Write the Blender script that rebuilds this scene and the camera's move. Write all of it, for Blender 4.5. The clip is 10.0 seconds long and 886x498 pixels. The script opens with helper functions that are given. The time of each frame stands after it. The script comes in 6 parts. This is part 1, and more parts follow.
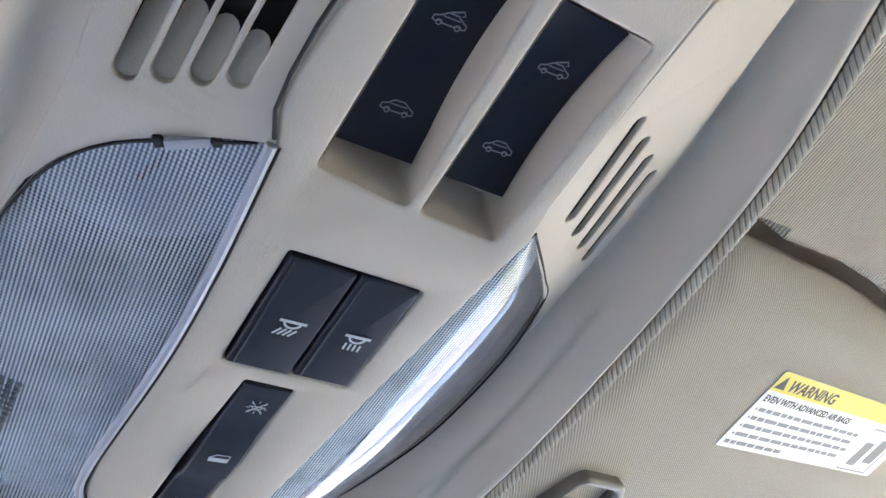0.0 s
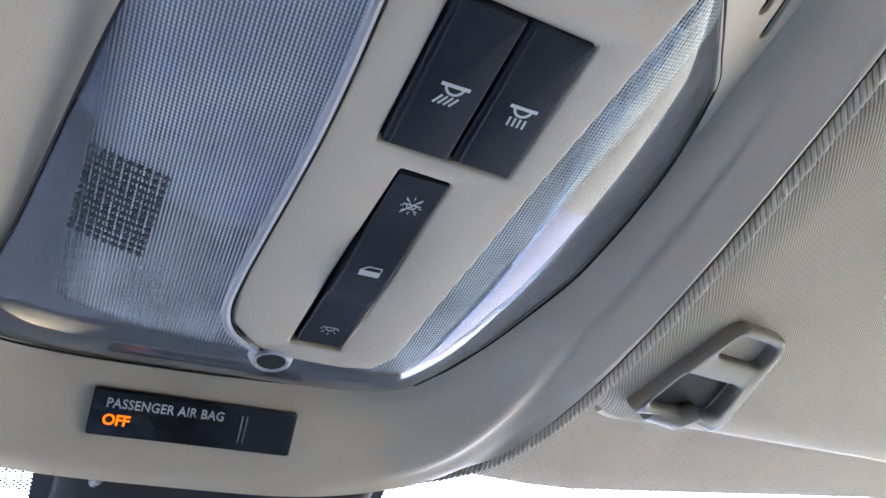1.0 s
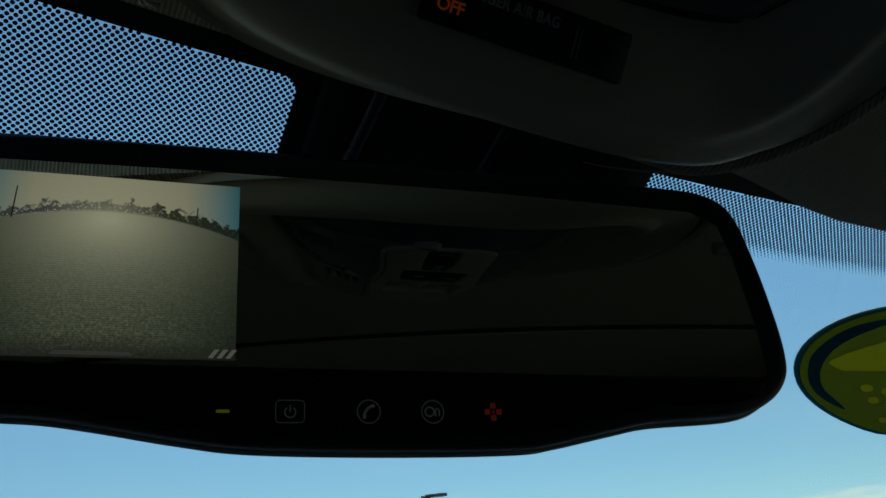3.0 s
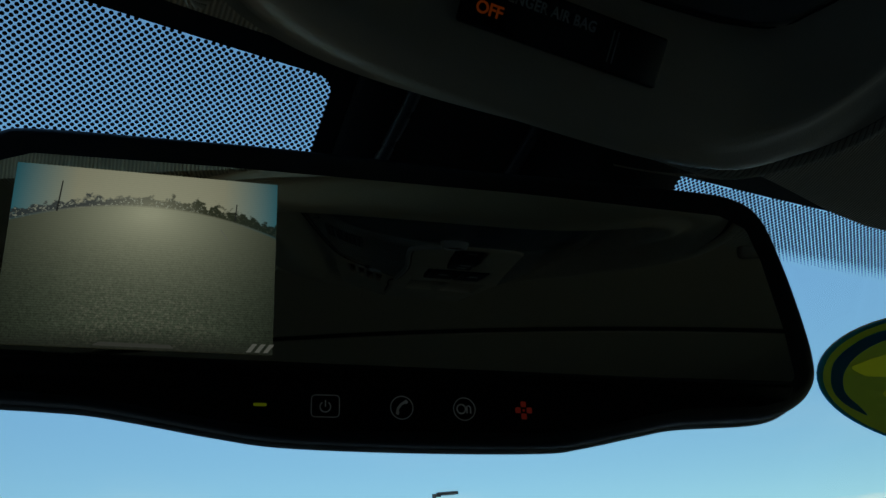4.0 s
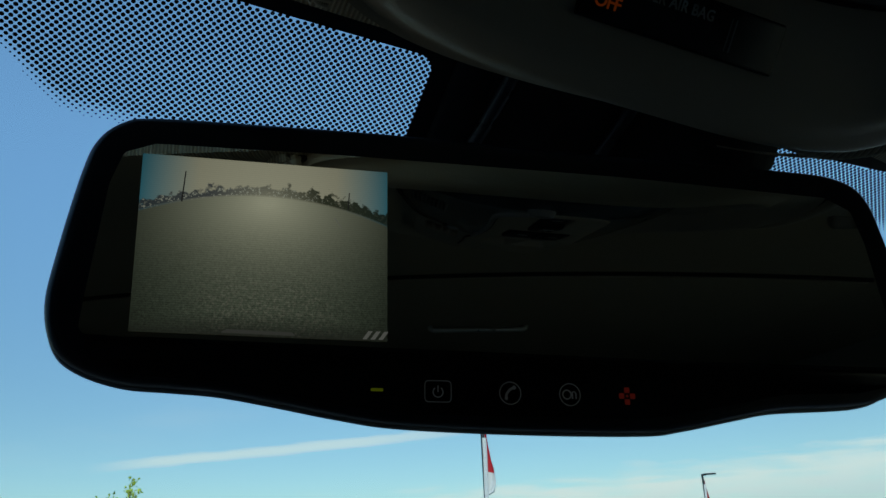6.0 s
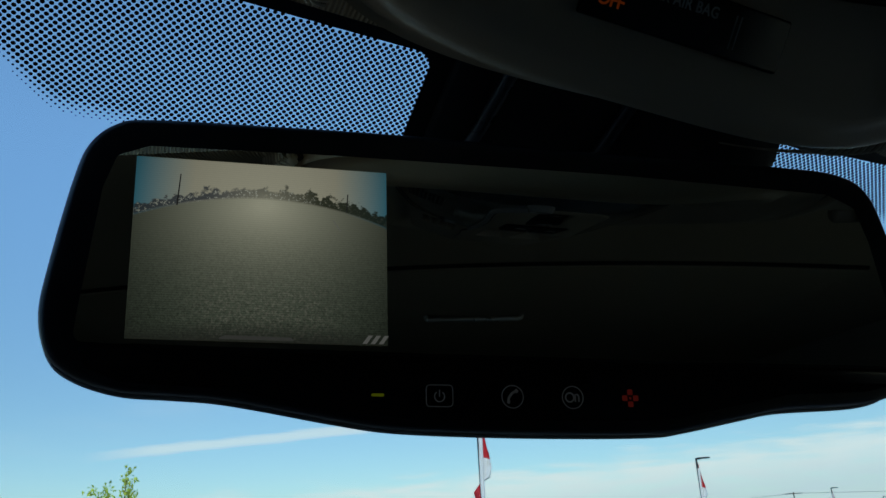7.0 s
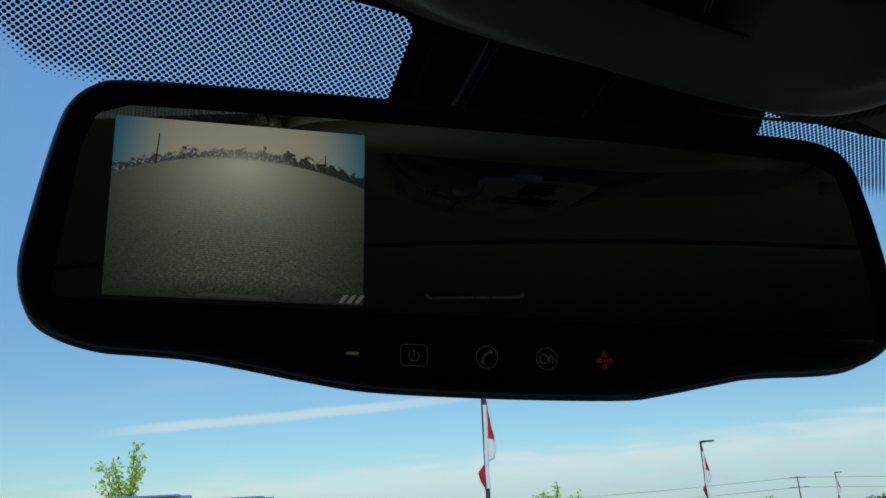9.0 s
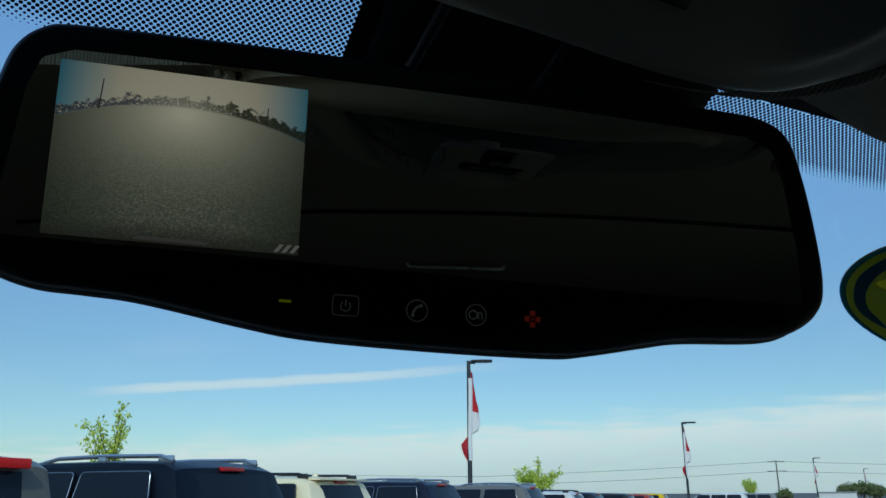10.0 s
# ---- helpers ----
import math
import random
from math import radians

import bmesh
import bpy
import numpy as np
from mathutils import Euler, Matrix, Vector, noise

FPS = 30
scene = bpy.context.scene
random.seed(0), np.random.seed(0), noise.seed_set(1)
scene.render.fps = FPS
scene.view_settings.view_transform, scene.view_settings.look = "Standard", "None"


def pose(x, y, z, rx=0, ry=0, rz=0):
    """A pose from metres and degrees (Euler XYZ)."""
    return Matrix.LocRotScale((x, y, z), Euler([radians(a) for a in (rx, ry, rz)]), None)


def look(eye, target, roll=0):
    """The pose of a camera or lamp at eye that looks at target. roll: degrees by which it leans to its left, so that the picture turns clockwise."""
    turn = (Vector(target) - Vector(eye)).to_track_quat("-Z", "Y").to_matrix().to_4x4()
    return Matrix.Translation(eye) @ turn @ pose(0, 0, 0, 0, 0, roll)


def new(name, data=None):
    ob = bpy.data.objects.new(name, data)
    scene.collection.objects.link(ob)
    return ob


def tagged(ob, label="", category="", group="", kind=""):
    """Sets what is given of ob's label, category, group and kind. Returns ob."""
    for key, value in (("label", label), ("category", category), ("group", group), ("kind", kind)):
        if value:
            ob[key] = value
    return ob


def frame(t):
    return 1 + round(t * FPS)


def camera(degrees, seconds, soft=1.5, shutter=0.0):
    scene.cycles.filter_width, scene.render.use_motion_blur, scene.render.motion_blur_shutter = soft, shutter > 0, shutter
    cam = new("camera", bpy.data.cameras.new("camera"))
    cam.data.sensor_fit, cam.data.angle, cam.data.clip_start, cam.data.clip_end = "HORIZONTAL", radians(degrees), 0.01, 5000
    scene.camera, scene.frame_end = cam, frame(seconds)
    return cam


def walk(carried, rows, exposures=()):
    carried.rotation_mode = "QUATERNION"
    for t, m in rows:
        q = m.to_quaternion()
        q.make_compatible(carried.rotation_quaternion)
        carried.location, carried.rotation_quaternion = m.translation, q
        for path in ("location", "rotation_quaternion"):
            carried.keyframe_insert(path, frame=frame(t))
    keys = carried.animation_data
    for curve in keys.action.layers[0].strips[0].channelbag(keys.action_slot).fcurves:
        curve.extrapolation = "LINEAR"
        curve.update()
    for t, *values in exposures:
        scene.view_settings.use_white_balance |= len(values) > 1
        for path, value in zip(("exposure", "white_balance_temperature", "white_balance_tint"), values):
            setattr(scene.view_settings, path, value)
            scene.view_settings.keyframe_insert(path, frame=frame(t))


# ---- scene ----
# ---- camera ----
cam = camera(57.5, 10.0)
PATH = [
    (0, (-0.012, 0.061, 1.49), (1.063, 1.416, 2.494), -8.6),
    (0.5, (-0.008, 0.086, 1.475), (0.964, 1.526, 2.466), -8.3),
    (1, (-0.013, 0.107, 1.462), (0.915, 1.581, 2.444), -8.1),
    (1.3, (-0.015, 0.13, 1.447), (0.913, 1.636, 2.381), -8.5),
    (1.5, (-0.013, 0.149, 1.433), (0.894, 1.665, 2.371), -7.4),
    (1.8, (-0.028, 0.178, 1.414), (0.944, 1.692, 2.288), -8.4),
    (2, (-0.03, 0.193, 1.405), (0.955, 1.707, 2.265), -8.3),
    (2.3, (-0.038, 0.207, 1.4), (0.921, 1.738, 2.258), -8.0),
    (2.5, (-0.044, 0.217, 1.401), (0.904, 1.756, 2.258), -7.6),
    (3, (-0.066, 0.224, 1.404), (0.834, 1.783, 2.275), -6.3),
    (4.5, (-0.075, 0.223, 1.402), (0.783, 1.819, 2.248), -4.2),
    (5, (-0.08, 0.217, 1.399), (0.75, 1.871, 2.16), -3.5),
    (5.5, (-0.08, 0.223, 1.405), (0.745, 1.897, 2.124), -3.5),
    (6, (-0.091, 0.221, 1.418), (0.687, 1.917, 2.137), -2.7),
    (7.5, (-0.092, 0.224, 1.424), (0.71, 1.929, 2.094), -3.3),
    (8, (-0.093, 0.221, 1.425), (0.701, 1.935, 2.083), -3.0),
    (8.5, (-0.094, 0.223, 1.423), (0.694, 1.942, 2.075), -3.1),
    (9, (-0.084, 0.22, 1.417), (0.699, 1.943, 2.063), -2.5),
    (9.5, (-0.078, 0.211, 1.411), (0.722, 1.931, 2.043), -1.4),
    (10, (-0.071, 0.209, 1.41), (0.737, 1.944, 1.992), -0.3),
]
EXPOSURE = [(0, 4.50, 7600, 30), (0.5, 4.58, 7500, 30), (1.0, 4.25, 7500, 30), (1.3, 4.0, 7400, 29), (1.6, 3.1, 7350, 27), (1.9, 1.75, 7700, 21), (2.15, 0.4, 7800, 14), (2.4, -0.8, 7400, 5), (2.6, -1.5, 7300, -2), (3.0, -1.65, 7100, -5), (4.5, -1.6, 6900, -5), (5.0, -1.8, 6850, -4), (6.0, -1.7, 6750, -1), (7.5, -1.65, 6500, 5), (10, -1.72, 6500, 5)]
walk(cam, [(t, look(eye, target, roll)) for t, eye, target, roll in PATH], EXPOSURE)

# ---- world and sun ----
SUN_AZ, SUN_EL = 205.0, 38.0
world = bpy.data.worlds.new("sky")
scene.world = world
world.use_nodes = True
wt = world.node_tree
wt.nodes.clear()


def wnode(kind, **inputs):
    n = wt.nodes.new(kind)
    for k, v in inputs.items():
        n.inputs[k].default_value = v
    return n


sky = wnode("ShaderNodeTexSky")
sky.sky_type, sky.sun_disc = "NISHITA", False
sky.sun_elevation, sky.sun_rotation = radians(SUN_EL), radians(SUN_AZ)
sky.air_density, sky.dust_density, sky.ozone_density = 1.0, 0.6, 2.0
coord = wnode("ShaderNodeTexCoord")


def wmath(op, a, b=None, c=None):
    n = wt.nodes.new("ShaderNodeMath")
    n.operation = op
    for i, v in enumerate((a, b, c)):
        if v is None:
            continue
        if isinstance(v, (int, float)):
            n.inputs[i].default_value = v
        else:
            wt.links.new(v, n.inputs[i])
    return n.outputs[0]


def wramp(value, lo, hi):
    n = wt.nodes.new("ShaderNodeMapRange")
    n.interpolation_type = "SMOOTHSTEP"
    wt.links.new(value, n.inputs[0])
    n.inputs[1].default_value, n.inputs[2].default_value = lo, hi
    return n.outputs[0]


split = wnode("ShaderNodeSeparateXYZ")
wt.links.new(coord.outputs["Generated"], split.inputs[0])
sx, sy, sz = split.outputs
# a sheet of high cloud: direction over height gives even perspective
flat = wmath("MAXIMUM", wmath("ADD", sz, 0.06), 0.03)
comb = wnode("ShaderNodeCombineXYZ")
wt.links.new(wmath("DIVIDE", sx, flat), comb.inputs[0])
wt.links.new(wmath("DIVIDE", sy, flat), comb.inputs[1])
noise_a = wnode("ShaderNodeTexNoise", Scale=0.33, Detail=6.0, Roughness=0.55)
wt.links.new(comb.outputs[0], noise_a.inputs["Vector"])
noise_b = wnode("ShaderNodeTexNoise", Scale=1.9, Detail=7.0, Roughness=0.6)
wt.links.new(comb.outputs[0], noise_b.inputs["Vector"])
azim = wmath("ARCTAN2", sx, sy)
elev = wmath("ARCSINE", sz)
# low bank of haze cloud, thicker away to the right of the road
bank_top = wmath("ADD", wmath("MULTIPLY", azim, 0.050), wmath("MULTIPLY_ADD", noise_b.outputs[0], 0.07, 0.018))
bank_grain = wramp(noise_b.outputs[0], 0.25, 0.62)
bank = wmath("MULTIPLY", wramp(wmath("SUBTRACT", bank_top, elev), -0.010, 0.022), 0.9)
# one drawn-out streak of ice cloud
line = wmath("SUBTRACT", elev, wmath("MULTIPLY_ADD", wmath("POWER", wmath("ABSOLUTE", azim), 0.8), 0.072, 0.1085))
wide = wmath("MULTIPLY_ADD", noise_b.outputs[0], 0.014, 0.0012)
streak = wmath("SUBTRACT", 1.0, wramp(wmath("DIVIDE", wmath("ABSOLUTE", line), wide), 0.25, 1.0))
ends = wmath("MULTIPLY", wramp(azim, 0.0, 0.10), wmath("SUBTRACT", 1.0, wramp(azim, 0.30, 0.56)))
streak = wmath("MULTIPLY", wmath("MULTIPLY", streak, ends), 0.62)
wisps = wmath("MULTIPLY", wramp(noise_a.outputs[0], 0.52, 0.85), wmath("MULTIPLY", wramp(elev, 0.5, 0.05), 0.35))
bank = wmath("MULTIPLY", bank, wmath("MULTIPLY_ADD", bank_grain, 0.6, 0.4))
cover = wmath("MAXIMUM", wmath("MAXIMUM", bank, streak), wisps)
mixc = wt.nodes.new("ShaderNodeMix")
mixc.data_type = "RGBA"
wt.links.new(cover, mixc.inputs[0])
tone = wt.nodes.new("ShaderNodeMix")
tone.data_type, tone.blend_type = "RGBA", "MULTIPLY"
tone.inputs[0].default_value = 1.0
tone.inputs[7].default_value = (0.78, 0.935, 1.05, 1)
# thin high veil: the sky pales less towards the zenith than clean air would
veil = wt.nodes.new("ShaderNodeVectorMath")
veil.operation = "SCALE"
wt.links.new(sky.outputs[0], veil.inputs[0])
wt.links.new(wmath("MULTIPLY_ADD", wramp(elev, 0.12, 0.6), 1.0, 1.0), veil.inputs["Scale"])
wt.links.new(veil.outputs[0], tone.inputs[6])
wt.links.new(tone.outputs[2], mixc.inputs[6])
# bright tops, bluer and greyer towards the foot of the bank
tops_ = wt.nodes.new("ShaderNodeMix")
tops_.data_type = "RGBA"
under = wmath("SUBTRACT", wmath("MULTIPLY_ADD", noise_b.outputs[0], -0.05, 0.025), wmath("SUBTRACT", elev, bank_top))
wt.links.new(wramp(under, 0.012, 0.06), tops_.inputs[0])
tops_.inputs[6].default_value = (7.2, 7.5, 7.8, 1)
tops_.inputs[7].default_value = (5.3, 6.2, 7.0, 1)
wt.links.new(tops_.outputs[2], mixc.inputs[7])
back = wnode("ShaderNodeBackground", Strength=0.38)
wt.links.new(mixc.outputs[2], back.inputs[0])
wout = wt.nodes.new("ShaderNodeOutputWorld")
wt.links.new(back.outputs[0], wout.inputs[0])

sun = new("sun", bpy.data.lights.new("sun", "SUN"))
sun.data.energy, sun.data.angle, sun.data.color = 5.0, radians(0.6), (1.0, 0.95, 0.87)
_az, _el = radians(SUN_AZ), radians(SUN_EL)
sun.matrix_world = look((0, 0, 30), Vector((0, 0, 30)) - Vector((math.sin(_az) * math.cos(_el), math.cos(_az) * math.cos(_el), math.sin(_el))))


# ---- materials ----
class Nodes:
    """A small builder for one material."""

    def __init__(self, name, rough=0.5, metal=0.0, spec=0.5):
        self.mat = bpy.data.materials.new(name)
        self.mat.use_nodes = True
        self.t = self.mat.node_tree
        self.b = self.t.nodes["Principled BSDF"]
        self.b.inputs["Roughness"].default_value = rough
        self.b.inputs["Metallic"].default_value = metal
        self.b.inputs["Specular IOR Level"].default_value = spec
        self.co = self.t.nodes.new("ShaderNodeTexCoord").outputs["Object"]

    def add(self, kind, **inputs):
        n = self.t.nodes.new(kind)
        for k, v in inputs.items():
            n.inputs[k.replace("_", " ")].default_value = v
        return n

    def link(self, a, b):
        self.t.links.new(a, b)

    def noise(self, scale, detail=3.0, rough=0.5):
        n = self.add("ShaderNodeTexNoise", Scale=scale, Detail=detail, Roughness=rough)
        self.link(self.co, n.inputs["Vector"])
        return n.outputs[0]

    def math(self, op, a, b=None):
        n = self.t.nodes.new("ShaderNodeMath")
        n.operation = op
        for i, v in enumerate((a, b)):
            if v is None:
                continue
            if isinstance(v, (int, float)):
                n.inputs[i].default_value = v
            else:
                self.link(v, n.inputs[i])
        return n.outputs[0]

    def ramp(self, value, lo, hi, a=0.0, b=1.0):
        n = self.t.nodes.new("ShaderNodeMapRange")
        self.link(value, n.inputs[0])
        for i, v in enumerate((lo, hi, a, b)):
            n.inputs[i + 1].default_value = v
        return n.outputs[0]

    def blend(self, fac, a, b):
        n = self.t.nodes.new("ShaderNodeMix")
        n.data_type = "RGBA"
        for sock, v in ((0, fac), (6, a), (7, b)):
            if isinstance(v, tuple):
                n.inputs[sock].default_value = (*v, 1)
            elif isinstance(v, (int, float)):
                n.inputs[sock].default_value = v
            else:
                self.link(v, n.inputs[sock])
        return n.outputs[2]

    def colour(self, sock):
        if isinstance(sock, tuple):
            self.b.inputs["Base Color"].default_value = (*sock, 1)
        else:
            self.link(sock, self.b.inputs["Base Color"])

    def bump(self, height, strength=0.2, dist=0.001):
        n = self.add("ShaderNodeBump", Strength=strength, Distance=dist)
        self.link(height, n.inputs["Height"])
        self.link(n.outputs[0], self.b.inputs["Normal"])

    def split(self):
        n = self.t.nodes.new("ShaderNodeSeparateXYZ")
        self.link(self.co, n.inputs[0])
        return n.outputs


def plain(name, col, rough=0.5, metal=0.0, spec=0.5, vary=0.12, scale=40.0, grain=0.0, grain_scale=1500.0, dist=0.0003):
    m = Nodes(name, rough, metal, spec)
    dark = tuple(c * (1 - vary) for c in col)
    m.colour(m.blend(m.noise(scale, 5.0, 0.6), dark, tuple(min(1.0, c * (1 + vary)) for c in col)))
    if grain:
        m.bump(m.noise(grain_scale, 2.0), grain, dist)
    r = m.ramp(m.noise(scale * 2.3, 4.0), 0.3, 0.7, max(0.02, rough - 0.07), min(1.0, rough + 0.07))
    m.link(r, m.b.inputs["Roughness"])
    return m.mat


def woven(name, col, pitch, angle=0.0, strength=0.5, low=0.50, ribs=0.35):
    """Knitted cloth: fine diagonal ribs crossed by shorter threads."""
    m = Nodes(name, 0.95, 0.0, 0.15)
    x, y, z = m.split()
    ca, sa = math.cos(angle), math.sin(angle)
    u = m.math("ADD", m.math("MULTIPLY", x, ca), m.math("MULTIPLY", y, sa))
    v = m.math("SUBTRACT", m.math("MULTIPLY", y, ca), m.math("MULTIPLY", x, sa))
    k = 2 * math.pi / pitch
    a = m.math("SINE", m.math("MULTIPLY", u, k))
    b = m.math("SINE", m.math("MULTIPLY", v, k * 0.9))
    h = m.math("ADD", m.math("MULTIPLY", a, ribs), m.math("MULTIPLY", m.math("MULTIPLY", b, a), 1.2 - ribs))
    h = m.math("ADD", h, m.math("MULTIPLY", m.noise(2200.0), 0.8))
    f = m.ramp(h, -0.9, 1.7)
    lo, hi = tuple(c * low for c in col), tuple(min(1, c * 1.22) for c in col)
    base = m.blend(f, lo, hi)
    m.colour(m.blend(m.ramp(m.noise(14.0, 4.0), 0.3, 0.7, 0.0, 0.16), base, tuple(c * 0.7 for c in col)))
    m.bump(h, strength, 0.0005)
    return m.mat


def clear(name, tint=(1, 1, 1), rough=0.0, ior=1.45):
    m = Nodes(name, rough)
    m.b.inputs["Transmission Weight"].default_value = 1.0
    m.b.inputs["IOR"].default_value = ior
    m.colour(tint)
    return m


def glow(name, col, power, base=(0.02, 0.02, 0.02)):
    m = Nodes(name, 0.4)
    m.colour(base)
    m.b.inputs["Emission Color"].default_value = (*col, 1)
    m.b.inputs["Emission Strength"].default_value = power
    return m.mat


trim_plastic = plain("grey_trim_plastic", (0.52, 0.44, 0.355), 0.60, vary=0.05, scale=18, grain=0.35, grain_scale=1700)
black_plastic = plain("black_plastic", (0.018, 0.02, 0.026), 0.42, vary=0.2, scale=60, grain=0.25, grain_scale=1800)
switch_plastic = plain("switch_plastic", (0.008, 0.011, 0.020), 0.60, spec=0.3, vary=0.15, scale=90, grain=0.2, grain_scale=2200)
deep_black = plain("deep_black", (0.006, 0.006, 0.007), 0.7, vary=0.1)
gloss_black = plain("gloss_black", (0.010, 0.010, 0.013), 0.16, vary=0.1, scale=30)
icon_white = plain("icon_print", (0.55, 0.56, 0.57), 0.6, vary=0.05)
icon_grey = plain("icon_faint_print", (0.26, 0.27, 0.29), 0.6, vary=0.05)
cloth = woven("headliner_cloth", (0.57, 0.49, 0.395), 0.0013, 0.0, 0.6, 0.60, 1.0)
visor_cloth = woven("visor_cloth", (0.60, 0.525, 0.425), 0.0011, 0.45, 0.55, 0.58, 0.75)
cord_cloth = plain("cord_cloth", (0.56, 0.49, 0.40), 0.75, vary=0.10, scale=300, grain=0.3, grain_scale=3000)

# ---- building helpers ----
def thing(name, m, label, category, group="", kind=""):
    ob = new(name)
    ob.empty_display_size = 0.02
    ob.matrix_world = m
    return tagged(ob, label, category, group, kind)


def mesh_of(name, bm, mat, smooth=40):
    me = bpy.data.meshes.new(name)
    bm.to_mesh(me)
    bm.free()
    me.materials.append(mat)
    if smooth:
        me.shade_smooth()
        me.set_sharp_from_angle(angle=radians(smooth))
    return me


def part(name, bm, mat, parent=None, label="", smooth=40):
    """Links a bmesh as one mesh object under a thing or a part."""
    ob = new(name, mesh_of(name, bm, mat, smooth))
    if parent is not None:
        ob.parent = parent
    if label:
        tagged(ob, label)
    return ob


def structure(name, bm, mat, label, category="", smooth=40):
    return tagged(part(name, bm, mat, None, "", smooth), label, category or name.split("_")[0], kind="structure")


def frame_of(o, x, y, z):
    m = Matrix.Identity(4)
    for i, a in enumerate((x, y, z, o)):
        m.col[i][:3] = a
    return m


def curve_mesh(cu):
    """A bmesh of a filled or bevelled curve."""
    ob = new("shape", cu)
    dg = bpy.context.evaluated_depsgraph_get()
    me = bpy.data.meshes.new_from_object(ob.evaluated_get(dg))
    bm = bmesh.new()
    bm.from_mesh(me)
    bpy.data.objects.remove(ob)
    bpy.data.curves.remove(cu)
    bpy.data.meshes.remove(me)
    bmesh.ops.remove_doubles(bm, verts=bm.verts, dist=1e-7)
    return bm


def plate(outer, holes=(), depth=0.002, bevel=0.0, top=0.0, m=None):
    """A flat plate with holes; its upper face lies at z = top."""
    cu = bpy.data.curves.new("shape", "CURVE")
    cu.dimensions, cu.fill_mode = "2D", "BOTH"
    cu.extrude, cu.bevel_depth, cu.bevel_resolution = max(depth / 2 - bevel, 1e-5), bevel, 2
    if bevel:
        cu.offset = -bevel
    for loop in (outer, *holes):
        sp = cu.splines.new("POLY")
        sp.points.add(len(loop) - 1)
        for p, q in zip(sp.points, loop):
            p.co = (q[0], q[1], 0, 1)
        sp.use_cyclic_u = True
    bm = curve_mesh(cu)
    bmesh.ops.translate(bm, verts=bm.verts, vec=(0, 0, top - depth / 2))
    if m is not None:
        bm.transform(m)
    return bm


def words(body, size, depth=0.0001, m=None, bold=0.0, space=1.0):
    cu = bpy.data.curves.new("words", "FONT")
    cu.body, cu.size, cu.extrude, cu.offset, cu.space_character = body, size, depth, bold, space
    cu.resolution_u = 3
    bm = curve_mesh(cu)
    if m is not None:
        bm.transform(m)
    return bm


def closed_curve(ctrl, n):
    """A smooth closed curve through control points of any dimension."""
    p = np.array(ctrl, float)
    k = len(p)
    out = []
    for i in range(n):
        s = i * k / n
        j = int(s)
        f = s - j
        a, b, c, d = p[(j - 1) % k], p[j % k], p[(j + 1) % k], p[(j + 2) % k]
        out.append(0.5 * (2 * b + (c - a) * f + (2 * a - 5 * b + 4 * c - d) * f * f + (3 * b - a - 3 * c + d) * f ** 3))
    return np.array(out)


def round_poly(pts, r, n=5):
    """A polygon with its corners rounded; r is one radius or one for each corner."""
    k, out = len(pts), []
    rs = r if isinstance(r, (list, tuple)) else [r] * k
    for i in range(k):
        a, b, c = (Vector(pts[j % k][:2]) for j in (i - 1, i, i + 1))
        u, v = (a - b).normalized(), (c - b).normalized()
        half = math.acos(max(-1, min(1, u.dot(v)))) / 2
        t = min(rs[i] / math.tan(half), 0.49 * (a - b).length, 0.49 * (c - b).length) if half > 0.02 else 0
        p, q = b + u * t, b + v * t
        for s in range(n + 1):
            f = s / n
            out.append(tuple((1 - f) ** 2 * p + 2 * f * (1 - f) * b + f * f * q))
    return out


def rect(x0, y0, x1, y1, r=0.0, n=4):
    return round_poly([(x0, y0), (x1, y0), (x1, y1), (x0, y1)], r, n) if r else [(x0, y0), (x1, y0), (x1, y1), (x0, y1)]


def disc(x, y, r, n=24, ry=None):
    return [(x + r * math.cos(2 * math.pi * i / n), y + (ry or r) * math.sin(2 * math.pi * i / n)) for i in range(n)]


def loft(loops, closed=True, cap_a=False, cap_b=False):
    bm = bmesh.new()
    rows = [[bm.verts.new(p) for p in loop] for loop in loops]
    n = len(rows[0])
    for a, b in zip(rows, rows[1:]):
        for i in range(n if closed else n - 1):
            j = (i + 1) % n
            bm.faces.new((a[i], a[j], b[j], b[i]))
    if cap_a:
        bm.faces.new(rows[0][::-1])
    if cap_b:
        bm.faces.new(rows[-1])
    bmesh.ops.recalc_face_normals(bm, faces=bm.faces)
    return bm


def join(*bms):
    """Several bmeshes as one."""
    out = bmesh.new()
    for b in bms:
        me = bpy.data.meshes.new("t")
        b.to_mesh(me)
        b.free()
        out.from_mesh(me)
        bpy.data.meshes.remove(me)
    return out


def box(x0, y0, z0, x1, y1, z1, bevel=0.0, seg=2, m=None):
    bm = bmesh.new()
    bmesh.ops.create_cube(bm, size=1.0)
    bmesh.ops.scale(bm, vec=(x1 - x0, y1 - y0, z1 - z0), verts=bm.verts)
    bmesh.ops.translate(bm, vec=((x0 + x1) / 2, (y0 + y1) / 2, (z0 + z1) / 2), verts=bm.verts)
    if bevel:
        bmesh.ops.bevel(bm, geom=bm.edges[:] + bm.verts[:], offset=bevel, segments=seg, profile=0.6, affect="EDGES")
    if m is not None:
        bm.transform(m)
    return bm


